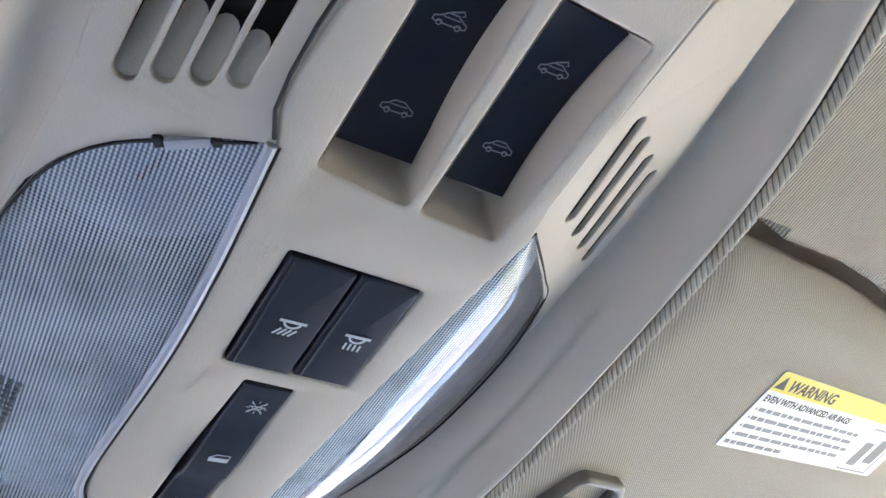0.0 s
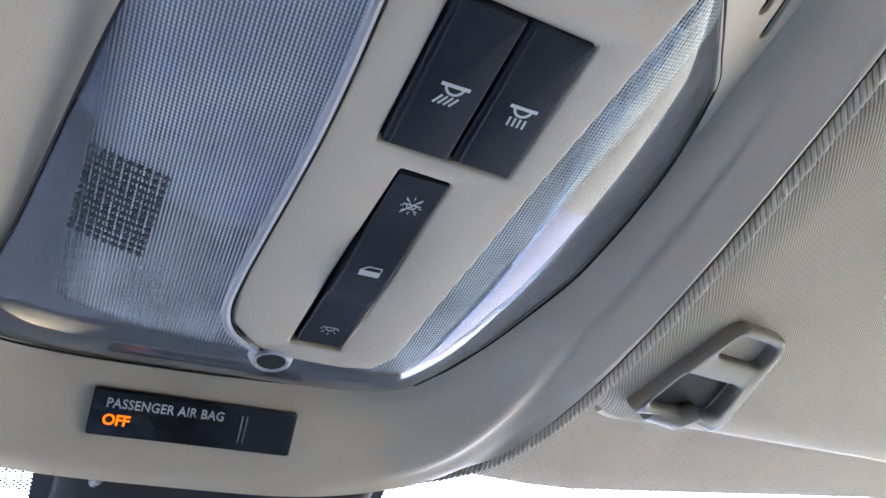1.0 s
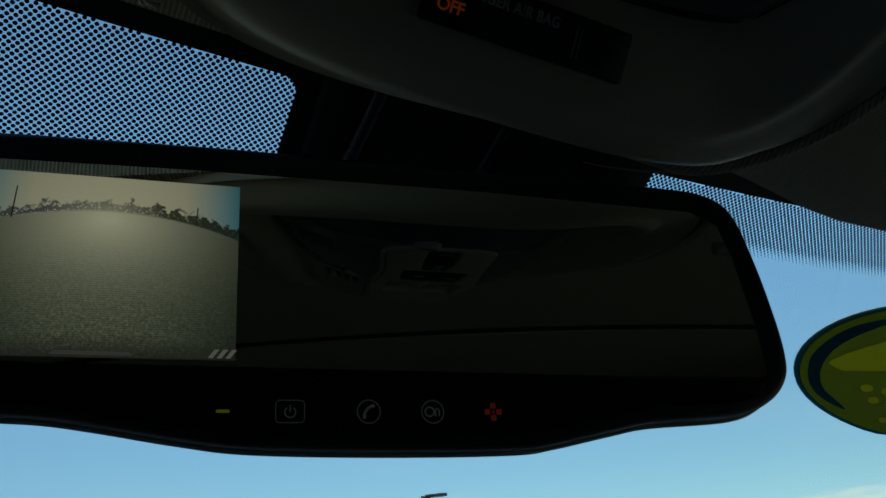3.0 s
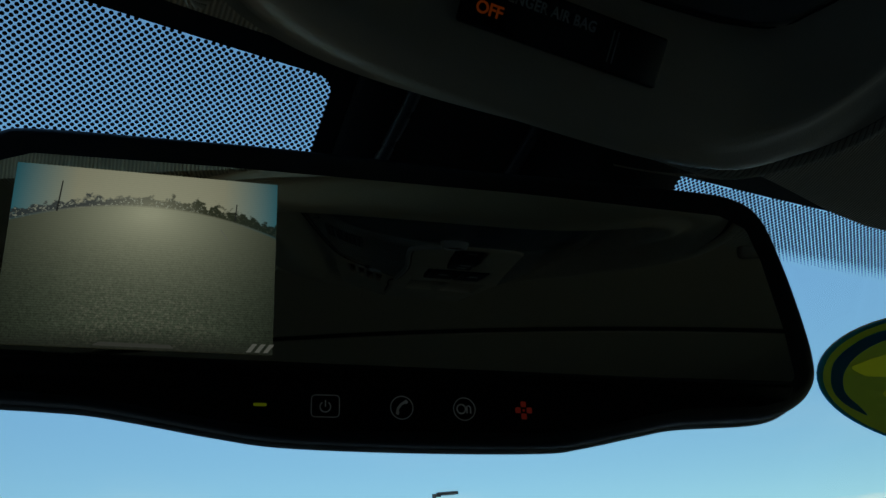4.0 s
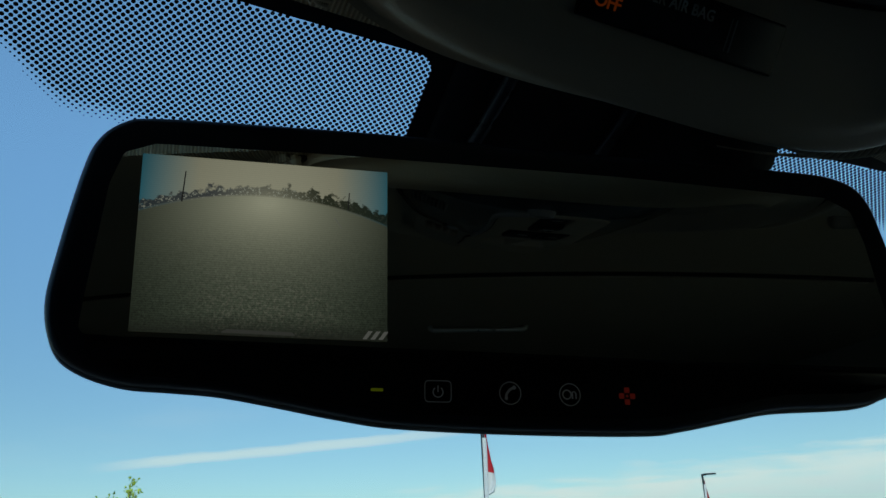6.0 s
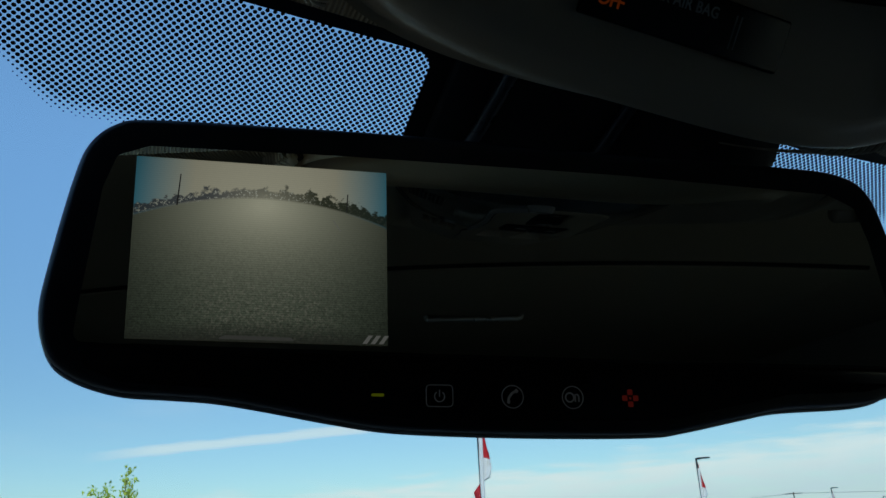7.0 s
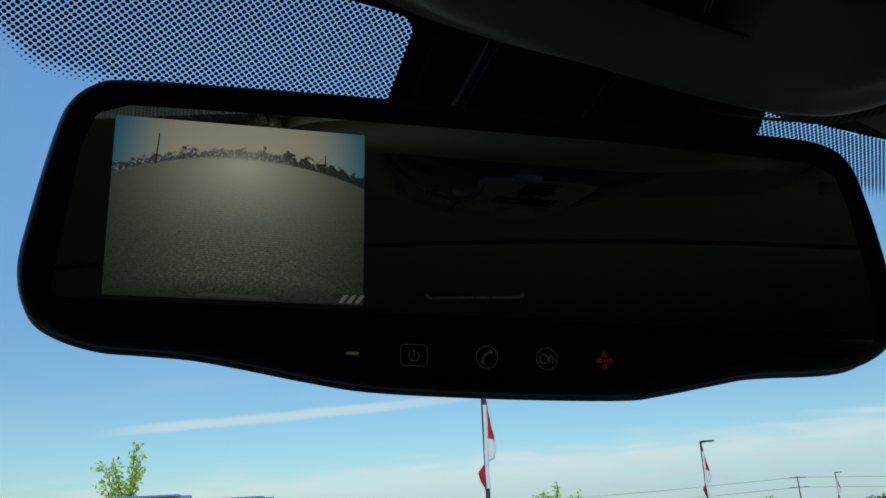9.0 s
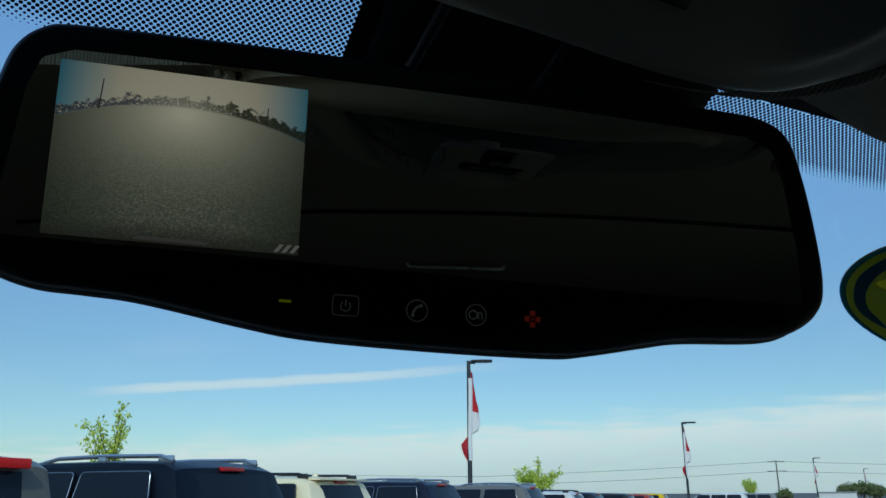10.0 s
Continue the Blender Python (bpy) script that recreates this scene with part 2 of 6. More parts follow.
def tube(points, radius, sides=8, closed=False, radii=None):
    """A tube along points."""
    pts = [Vector(p) for p in points]
    loops, n = [], len(pts)
    ref = Vector((0.13, 0.21, 1)).normalized()
    for i, p in enumerate(pts):
        a = pts[(i - 1) % n] if closed or i else p
        b = pts[(i + 1) % n] if closed or i < n - 1 else p
        d = (b - a).normalized()
        u = d.cross(ref)
        if u.length < 0.05:
            u = d.cross(Vector((1, 0, 0)))
        u.normalize()
        v = d.cross(u)
        r = radii[i] if radii else radius
        loops.append([p + u * r * math.cos(2 * math.pi * k / sides) + v * r * math.sin(2 * math.pi * k / sides) for k in range(sides)])
    if closed:
        loops.append(loops[0])
        bm = loft(loops)
        bmesh.ops.remove_doubles(bm, verts=bm.verts, dist=1e-6)
        return bm
    return loft(loops, True, True, True)


def ribbon(points, width, top=0.0003, closed=False):
    """A printed line of even width, lying flat."""
    pts = [Vector((p[0], p[1], 0)) for p in points]
    n, bm, rows = len(pts), bmesh.new(), []
    for i, p in enumerate(pts):
        a = pts[(i - 1) % n] if closed or i else p
        b = pts[(i + 1) % n] if closed or i < n - 1 else p
        d = (b - a).normalized()
        s = Vector((-d.y, d.x, 0)) * width / 2
        rows.append([bm.verts.new(p + s + Vector((0, 0, z))) for z in (top, 0)] + [bm.verts.new(p - s + Vector((0, 0, z))) for z in (0, top)])
    for i in range(n if closed else n - 1):
        a, b = rows[i], rows[(i + 1) % n]
        for k in range(4):
            bm.faces.new((a[k], a[(k + 1) % 4], b[(k + 1) % 4], b[k]))
    if not closed:
        bm.faces.new(rows[0])
        bm.faces.new(rows[-1][::-1])
    bmesh.ops.recalc_face_normals(bm, faces=bm.faces)
    return bm


def arc(x, y, r, a0, a1, n=12):
    return [(x + r * math.cos(radians(a0 + (a1 - a0) * i / n)), y + r * math.sin(radians(a0 + (a1 - a0) * i / n))) for i in range(n + 1)]


def interp(x, xs, ys):
    return float(np.interp(x, xs, ys))


MM = 0.001

# ---- cabin: surfaces ----
def roof_z(x, y):
    """Underside of the headliner."""
    if y > 0.12:
        z = 1.546 + 0.32 * (0.39 - y)
    else:
        t = min(1.0, (0.12 - y) / 0.40)
        z = 1.6324 + 0.064 * (2 * t - t * t)
    return z - 0.08 * x * x


def glass_z(x, y):
    """Underside of the windscreen."""
    q = x * x
    return 1.5885 - 0.48 * (y - 0.404) - 0.20 * min(q, 0.16) - 0.06 * max(0.0, q - 0.16)


def edge_y(x):
    """Front edge of the headliner in plan."""
    f = min(1.0, max(0.0, (x - 0.13) / 0.10))
    return 0.3905 - (0.40 if x < 0.07 else 0.10) * min((x - 0.07) ** 2, 0.12) + 0.0125 * f * f * (3 - 2 * f)


def on_glass(x, y, off=0.0):
    return Vector((x, y, glass_z(x, y) - off))


def sheet(fn, xs, ys, thick, mat_dir=Vector((0, 0, 1))):
    """A curved sheet with thickness over a grid."""
    bm = bmesh.new()
    lo = [[bm.verts.new(fn(x, y)) for x in xs] for y in ys]
    hi = [[bm.verts.new(Vector(fn(x, y)) + mat_dir * thick) for x in xs] for y in ys]
    nx, ny = len(xs), len(ys)
    for g, flip in ((lo, False), (hi, True)):
        for j in range(ny - 1):
            for i in range(nx - 1):
                q = (g[j][i], g[j][i + 1], g[j + 1][i + 1], g[j + 1][i])
                bm.faces.new(q[::-1] if flip else q)
    for j in range(ny - 1):
        for i in (0, nx - 1):
            bm.faces.new((lo[j][i], lo[j + 1][i], hi[j + 1][i], hi[j][i]))
    for i in range(nx - 1):
        for j in (0, ny - 1):
            bm.faces.new((lo[j][i], lo[j][i + 1], hi[j][i + 1], hi[j][i]))
    bmesh.ops.recalc_face_normals(bm, faces=bm.faces)
    return bm


X0, X1 = -0.62, 0.76
# seam of the overhead console in plan, with its drop under the headliner
SEAM = [(0.045, 0.390, 0.003), (0.112, 0.3885, 0.0035), (0.1400, 0.3770, 0.0085), (0.1545, 0.347, 0.0180), (0.1608, 0.297, 0.025), (0.1645, 0.23, 0.026), (0.1610, 0.15, 0.026), (0.1475, 0.10, 0.026), (0.128, 0.05, 0.024), (0.104, 0.012, 0.022),
        (0.06, 0.0, 0.02), (-0.002, 0.012, 0.018), (-0.032, 0.05, 0.016), (-0.042, 0.10, 0.014), (-0.050, 0.20, 0.012), (-0.051, 0.30, 0.012), (-0.051, 0.349, 0.008), (-0.047, 0.370, 0.005), (-0.034, 0.382, 0.002), (-0.004, 0.3885, 0.002)]


def in_console(x, y, grow=0.0):
    """True inside the console's seam, widened by a margin."""
    hit, k = False, len(SEAM)
    for a, b in zip(SEAM, SEAM[1:] + SEAM[:1]):
        ax, ay = 0.06 + (a[0] - 0.06) * (1 + grow), 0.2 + (a[1] - 0.2) * (1 + grow)
        bx, by = 0.06 + (b[0] - 0.06) * (1 + grow), 0.2 + (b[1] - 0.2) * (1 + grow)
        if (ay > y) != (by > y) and x < ax + (y - ay) * (bx - ax) / (by - ay):
            hit = not hit
    return hit


# headliner, with a rolled front edge
ys = [0.392, 0.39, 0.386, 0.38] + list(np.linspace(0.376, -0.02, 100)) + list(np.linspace(-0.04, -0.3, 12)) + [-0.5, -0.8, -1.2, -1.6, -2.0]
xs = list(np.linspace(X0, -0.09, 18)) + list(np.linspace(-0.085, 0.2, 73)) + list(np.linspace(0.22, X1, 18))


def liner(x, y):
    lift = 0.0015 * max(0.0, (y - 0.38) / 0.012) ** 2
    yy = y + (edge_y(x) - 0.392) * max(0.0, min(1.0, (y - 0.2) / 0.15))
    fx, fy = min(1.0, max(0.0, (x - 0.175) / 0.03)), min(1.0, max(0.0, (0.275 - y) / 0.06))
    fr = min(1.0, max(0.0, (y - interp(x, [0.19, 0.229, 0.283, 0.52, 0.60], [0.1748, 0.1768, 0.1832, 0.2201, 0.2381])) / 0.002))
    lift += 0.0300 * fx * fx * (3 - 2 * fx) * fy * fy * (3 - 2 * fy) * fr  # recess that the visor folds into
    return Vector((x, yy, roof_z(x, yy) + lift))


liner_bm = sheet(liner, xs, ys, 0.012)
bmesh.ops.delete(liner_bm, geom=[f for f in liner_bm.faces if in_console(*f.calc_center_median()[:2])], context="FACES")
structure("roof_header", sheet(lambda x, y: Vector((x, y, roof_z(x, y) + 0.0125)), xs, [0.335, 0.355, 0.374], 0.17), plain("header_steel", (0.20, 0.20, 0.21), 0.6), "painted steel header over the windscreen", "roof")
structure("ceiling", liner_bm, cloth, "beige-grey woven cloth headliner of a car", "ceiling")

# windscreen pane
pane = Nodes("windscreen_glass")
pt = pane.t
pt.nodes.remove(pane.b)
thin = pt.nodes.new("ShaderNodeBsdfTransparent")
thin.inputs[0].default_value = (0.90, 0.95, 0.95, 1)
gl = pt.nodes.new("ShaderNodeBsdfGlossy")
gl.inputs["Roughness"].default_value = 0.0
mx = pt.nodes.new("ShaderNodeMixShader")
mx.inputs[0].default_value = 0.035
pt.links.new(thin.outputs[0], mx.inputs[1])
pt.links.new(gl.outputs[0], mx.inputs[2])
pt.links.new(mx.outputs[0], pt.nodes["Material Output"].inputs[0])
pane_glass = pane.mat
# unseen side and rear panes, tinted to set the cabin light's strength and hue
side_glass = pane_glass.copy()
side_glass.name = "olive_side_glass"
for n_ in side_glass.node_tree.nodes:
    if n_.bl_idname == "ShaderNodeBsdfTransparent":
        n_.inputs[0].default_value = (0.93, 0.905, 0.74, 1)
# west pane, darkened to hold back light from the left
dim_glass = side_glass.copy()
dim_glass.name = "light_cut_side_glass"
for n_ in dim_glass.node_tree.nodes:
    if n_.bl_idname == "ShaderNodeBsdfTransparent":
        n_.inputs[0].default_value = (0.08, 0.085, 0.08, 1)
tint_glass = pane_glass.copy()
tint_glass.name = "tinted_side_glass"
for n_ in tint_glass.node_tree.nodes:
    if n_.bl_idname == "ShaderNodeBsdfTransparent":
        n_.inputs[0].default_value = (0.07, 0.07, 0.065, 1)
wind = structure("window_1", sheet(lambda x, y: on_glass(x, y, 0.0), list(np.linspace(X0, X1, 24)), list(np.linspace(0.372, 1.36, 22)), 0.005), pane_glass, "clear curved windscreen of a parked car", "windscreen")
wind.visible_shadow = False

# black ceramic border and dots printed on the pane
frit = plain("ceramic_print", (0.006, 0.006, 0.008), 0.5, vary=0.1)


def top_y(x):
    """Upper edge of the dotted band."""
    return 0.4322 - 0.275 * min((x - 0.105) ** 2, 0.2)


LEFT_END, RIGHT_END = 0.0056, 0.1578


def glass_patch(x0, x1, y0, y1, nx=30, ny=6, off=0.0012):
    return sheet(lambda x, y: on_glass(x, y, off), list(np.linspace(x0, x1, nx)), list(np.linspace(y0, y1, ny)), 0.0006)


part("black_border", sheet(lambda x, t: on_glass(x, edge_y(x) - 0.01 + t * (top_y(x) - edge_y(x) + 0.01), 0.0012), list(np.linspace(X0, X1, 48)), [0, 0.5, 1.0], 0.0006), frit, wind)
part("mirror_backing", glass_patch(LEFT_END, RIGHT_END, 0.424, 0.516, 12, 8), frit, wind)
# rounded black corner at the top of the block of dots
for cx, sg in ((LEFT_END - 0.006, 1),):
    bm = bmesh.new()
    cy = top_y(cx + 0.006 * sg) + 0.006
    arc_ = [bm.verts.new(on_glass(cx + sg * 0.006 * math.sin(a), cy - 0.006 * math.cos(a), 0.0010)) for a in np.linspace(0, math.pi / 2, 9)]
    tip = bm.verts.new(on_glass(cx + sg * 0.0066, cy - 0.0072, 0.0010))
    left_ = bm.verts.new(on_glass(cx, cy - 0.0072, 0.0010))
    right_ = bm.verts.new(on_glass(cx + sg * 0.0066, cy, 0.0010))
    ring_v = [left_] + arc_ + [right_]
    for a, b in zip(ring_v, ring_v[1:]):
        bm.faces.new((a, b, tip))
    part("black_corner", bm, frit, wind)
verts, faces = [], []
PITCH, ROW = 0.00232, 0.00109


def band_low(x):
    """Lower edge of the dotted band: deep beside the mirror, narrow further out."""
    f = min(1.0, max(0.0, (abs(x - 0.035) - 0.138) / 0.030))
    return top_y(x) + 0.0484 - 0.0207 * f * f * (3 - 2 * f)


row, y = 0, 0.3600
while y < 0.4840:
    x = -0.36 + (PITCH / 2 if row % 2 else 0)
    while x < 0.62:
        low = band_low(x)
        if top_y(x) + 0.0004 < y < low and (x < LEFT_END or x > RIGHT_END):
            # the last rows shrink towards the clear glass
            fade = min(1.0, (low - y) / 0.0062)
            r = 0.00071 * (0.30 + 0.70 * fade)
            b = len(verts)
            for k in range(8):
                a = 2 * math.pi * k / 8
                verts.append(on_glass(x + r * math.cos(a), y + 0.94 * r * math.sin(a), 0.0008))
            faces.append(tuple(range(b, b + 8)))
        x += PITCH
    y += ROW
    row += 1
me = bpy.data.meshes.new("printed_dots")
me.from_pydata([tuple(v) for v in verts], [], faces)
me.materials.append(frit)
dots = new("printed_dots", me)
dots.parent = wind
tagged(dots, "black ceramic dot pattern printed on the glass", kind="stuff")

# rest of the cabin: plain closing walls with window openings
dark_trim = plain("dark_cabin_trim", (0.050, 0.044, 0.031), 0.8, vary=0.2, scale=12, grain=0.3, grain_scale=900)
mid_trim = plain("pillar_trim", (0.42, 0.40, 0.37), 0.7, vary=0.06, scale=12, grain=0.3, grain_scale=1200)


def side_wall(name, x0, x1):
    bm = join(box(x0, -2.05, 0.42, x1, 1.4, 1.04), box(x0, -2.05, 1.50, x1, 0.40, 1.72), box(x0, -0.42, 1.04, x1, -0.30, 1.50),
              box(x0, -1.35, 1.04, x1, -1.22, 1.50), box(x0, -2.05, 1.04, x1, -1.95, 1.50))
    return structure(name, bm, mid_trim, "grey trimmed cabin side with window openings", "wall", 0)


side_wall("wall_east", X1, X1 + 0.06)
side_wall("wall_west", X0 - 0.06, X0)
structure("wall_south", join(box(X0, -2.10, 0.42, X1, -2.05, 1.10), box(X0, -2.10, 1.52, X1, -2.05, 1.72)), mid_trim, "grey trimmed cabin rear with a window opening", "wall", 0)
structure("floor", box(X0 - 0.06, -2.1, 0.36, X1 + 0.06, 1.4, 0.42), dark_trim, "dark carpeted car floor", "floor", 0)
structure("wall_north", box(X0, 1.30, 0.42, X1, 1.40, 1.06), dark_trim, "dark firewall below the windscreen", "wall", 0)
structure("roof", box(X0 - 0.06, -2.1, 1.72, X1 + 0.06, 0.34, 1.74), plain("roof_paint", (0.25, 0.25, 0.26), 0.3), "painted steel roof skin of the car", "roof", 0)
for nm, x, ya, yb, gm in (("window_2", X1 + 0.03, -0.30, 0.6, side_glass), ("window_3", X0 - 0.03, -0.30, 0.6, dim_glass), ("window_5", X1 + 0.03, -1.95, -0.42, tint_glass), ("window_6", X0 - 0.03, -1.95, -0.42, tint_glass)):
    g = structure(nm, box(x - 0.002, ya, 1.04, x + 0.002, yb, 1.50), gm, "front side window of the car, tint set for the cabin light" if gm is not tint_glass else "tinted rear side window of the car", "window", 0)
g = structure("window_4", box(X0, -2.078, 1.10, X1, -2.074, 1.52), tint_glass, "tinted rear window of the car", "window", 0)

def front_pillar(name, x, s):
    """Sloped pillar between windscreen and door glass."""
    rows = []
    for f in np.linspace(0, 1, 9):
        y, z = 0.34 + 1.0 * f, 1.60 - 0.52 * f - 0.05 * f * (1 - f)
        h = 0.045 + 0.02 * f
        rows.append([(x + s * a, y + b, z + c) for a, b, c in ((0.0, -h, -0.05), (-0.035, -h * 0.4, -0.055), (-0.05, h * 0.4, -0.03), (-0.045, h, 0.01), (0.0, h * 1.2, 0.03), (0.05, h * 1.2, 0.03), (0.05, -h, -0.05))])
    return structure(name, loft(rows, True, True, True), mid_trim, "grey trimmed pillar beside the windscreen", "wall", 50)


front_pillar("wall_pillar_east", X1, 1)
front_pillar("wall_pillar_west", X0, -1)

# dashboard under the windscreen
dash = thing("dashboard", pose(0.07, 0.6, 0.42), "dark grey moulded dashboard under the windscreen", "dashboard")
prof = [(0.55, 0.0), (0.70, 0.0), (0.70, 0.60), (0.62, 0.66), (0.20, 0.62), (0.02, 0.58), (-0.06, 0.50), (-0.05, 0.36), (0.05, 0.20), (0.12, 0.0)]
part("body", loft([[(x, y, z) for y, z in prof] for x in np.linspace(X0 - 0.07 + 0.005, X1 - 0.07 - 0.005, 8)], True, True, True), dark_trim, dash)

# seats, met in the mirror
seat_cloth = woven("seat_cloth", (0.12, 0.115, 0.11), 0.003, 0.2, 0.5)


def seat(x, y, w, label):
    s = thing("car_seat", pose(x, y, 0.42), label, "seat", "front seats")
    h = w / 2
    part("cushion", box(-h, -0.02, 0.16, h, 0.5, 0.34, 0.05, 3), seat_cloth, s)
    part("base", box(-h + 0.05, 0.05, 0.0, h - 0.05, 0.42, 0.16, 0.02), dark_trim, s)
    tilt = pose(0, 0, 0.3, 16, 0, 0)
    part("backrest", box(-h, -0.13, -0.02, h, 0.01, 0.60, 0.05, 3, tilt), seat_cloth, s)
    head = part("headrest", box(-0.13, -0.10, 0.66, 0.13, 0.0, 0.84, 0.045, 3, tilt), seat_cloth, s)
    for px in (-0.06, 0.06):
        part("post", tube([tilt @ Vector((px, -0.05, 0.58)), tilt @ Vector((px, -0.05, 0.70))], 0.006), black_plastic, head)
    return s


seat(0.44, -0.45, 0.50, "dark cloth front passenger seat with a headrest")
seat(-0.30, -0.72, 0.50, "dark cloth driver seat with a headrest")
bench = thing("rear_bench", pose(0.07, -1.75, 0.32), "dark cloth rear bench seat with three headrests", "seat")
part("cushion", box(-0.62, 0.15, 0.1, 0.62, 0.65, 0.36, 0.05, 3), seat_cloth, bench)
part("backrest", box(-0.62, -0.02, 0.1, 0.62, 0.14, 0.82, 0.05, 3), seat_cloth, bench)
for px in (-0.4, 0.0, 0.4):
    part("headrest", box(px - 0.12, 0.0, 0.83, px + 0.12, 0.1, 1.0, 0.04, 3), seat_cloth, bench)

# sunroof shade behind the console
shade = thing("sunroof_shade", Matrix.Identity(4), "closed beige cloth sunroof shade with a pull handle", "sunroof shade")
part("panel", sheet(lambda x, y: Vector((x, y + 0.12 * (x - 0.07), roof_z(x, y) - 0.004)), list(np.linspace(-0.45, 0.58, 16)), list(np.linspace(-1.2, -0.345, 14)), 0.003), visor_cloth, shade)
lip = [Vector((x, -0.335 + 0.12 * (x - 0.07), roof_z(x, -0.335) - 0.001)) for x in np.linspace(-0.45, 0.58, 14)]
part("front_seal", tube(lip, 0.0036, 8), deep_black, shade)
hp = roof_z(0.15, -0.60) - 0.010
handle_metal = plain("handle_metal", (0.92, 0.92, 0.91), 0.32, 1.0, vary=0.03)
part("handle", tube([(0.062, -0.628, hp + 0.004), (0.064, -0.628, hp - 0.001), (0.068, -0.628, hp - 0.003), (0.212, -0.628, hp - 0.003), (0.216, -0.628, hp - 0.001), (0.218, -0.628, hp + 0.004)], 0.0042, 14), handle_metal, shade, "bright metal pull handle")

# ---- overhead console ----
CO = Vector((0.0648, 0.2405, 1.566))
CN = Vector((-0.10, -0.235, -0.96)).normalized()
CV = CN.cross(Vector((1, 0, 0))).normalized()
CV = CV if CV.y > 0 else -CV
CU = (-CV).cross(CN).normalized()
CM = frame_of(CO, CU, -CV, CN)
CI = CM.inverted()
console = thing("overhead_console", CM, "light grey plastic overhead console with dome lamp and switches", "console")


def c3(u, v, w=0.0):
    return Vector((u * MM, -v * MM, w * MM))


def c2(pts):
    return [(u * MM, -v * MM) for u, v in pts]


N = 160
# seam with the headliner (plan, metres) against the rim of the lamp opening (console plane, mm)
RIM = [(-15, 106, -20.5), (20, 105, -20.5), (38, 100.5, -20.5), (52, 87, -20.5), (65.5, 50, -20), (76.5, -2, -25.5), (72.5, -84, -23.2), (61, -126, -17), (50, -166, -11), (38, -190, -4),
       (3, -197, -1), (-46, -192, -7), (-56, -170, -8.5), (-57.5, -130, -8.7), (-63, -42, -9), (-74.5, 35, -12), (-82, 70, -14), (-84.5, 86, -15), (-80, 99, -17.5), (-55, 105.5, -20)]
seam = closed_curve(SEAM, N)
rim = closed_curve(RIM, N)
seam_l = [CI @ Vector((x, y, roof_z(x, y) - d)) / MM for x, y, d in seam]
FR = [0, 0.03, 0.07, 0.12, 0.18, 0.24, 0.30, 0.36, 0.42, 0.47, 0.52, 0.56, 0.60, 0.64, 0.68, 0.72, 0.77, 0.82, 0.87, 0.92, 0.96, 1.0]
loops = [[] for _ in FR]
for (ru, rv, rw), s in zip(rim, seam_l):
    su, sv, sw = s.x, -s.y, s.z
    t = min(1.0, max(0.0, (rv - 35) / 55))
    front = t * t * (3 - 2 * t)
    t = min(1.0, max(0.0, (ru - 8) / 30))
    corner = t * t * (3 - 2 * t)
    t = min(1.0, max(0.0, (-15 - rv) / 60))
    rear = t * t * (3 - 2 * t)
    for k, f in enumerate(FR):
        wf = interp(f, [0, 0.04, 0.125, 0.36, 0.50, 0.60, 0.66, 0.72, 0.80, 0.88, 0.95, 1], [rw - 1, -19.0, -14.2, -5.0, 0.8, 2.2, 1.4, 1.5, 0.9, -3.4, -8.5, sw])
        side = interp(f, [0, 0.03, 0.12, 0.28, 0.42, 0.50, 0.58, 0.65, 0.74, 0.88, 0.95, 1], [-1.6, -3.2, -5.0, -1.4, 2.0, 1.0, -1.8, -3.0, -0.9, 3.4, 3.0, 0.0])
        broad = interp(f, [0, 0.10, 0.24, 0.40, 0.54, 0.68, 0.82, 0.95, 1], [-1.2, -2.0, -5.5, -8.0, -6.0, -0.5, 3.0, 3.0, 0.0])
        if ru < 0:
            broad = interp(f, [0, 0.04, 0.09, 0.15, 0.22, 0.32, 0.5, 0.8, 1], [-1.2, -3.0, -5.5, -5.5, -2.0, 3.0, 4.5, 3.5, 0.0])
        ws = rw + (sw - rw) * f + side * (1 - rear) + broad * rear
        w = wf * front + ws * (1 - front)
        w += front * corner * interp(f, [0, 0.50, 0.60, 0.67, 0.74, 0.82, 0.90, 1], [0, 0, -1.0, -3.4, -3.2, -0.8, 0.2, 0])
        w -= 0.14 * max(0.0, ru + (su - ru) * f - 18) * front * min(1.0, 3 * f, 6 * (1 - f))
        loops[k].append(c3(ru + (su - ru) * f, rv + (sv - rv) * f, w))
# ease the joins between the front roll and the side grooves
for _ in range(6):
    for k in range(1, len(FR) - 1):
        row = loops[k]
        loops[k] = [Vector((p.x, p.y, 0.5 * p.z + 0.25 * (row[i - 1].z + row[(i + 1) % N].z))) for i, p in enumerate(row)]
for _ in range(2):
    loops = [loops[0]] + [[Vector((p.x, p.y, 0.5 * p.z + 0.25 * (loops[k - 1][i].z + loops[k + 1][i].z))) for i, p in enumerate(loops[k])] for k in range(1, len(FR) - 1)] + [loops[-1]]
# the edge turns up behind the cord
loops.append([p * 1.004 - Vector((0, 0, 0.004)) for p in loops[-1]])
loops.append([p - Vector((0, 0, 0.010)) for p in loops[-1]])
shell = part("shell", loft(loops), trim_plastic, console, "light grey moulded surround", 50)

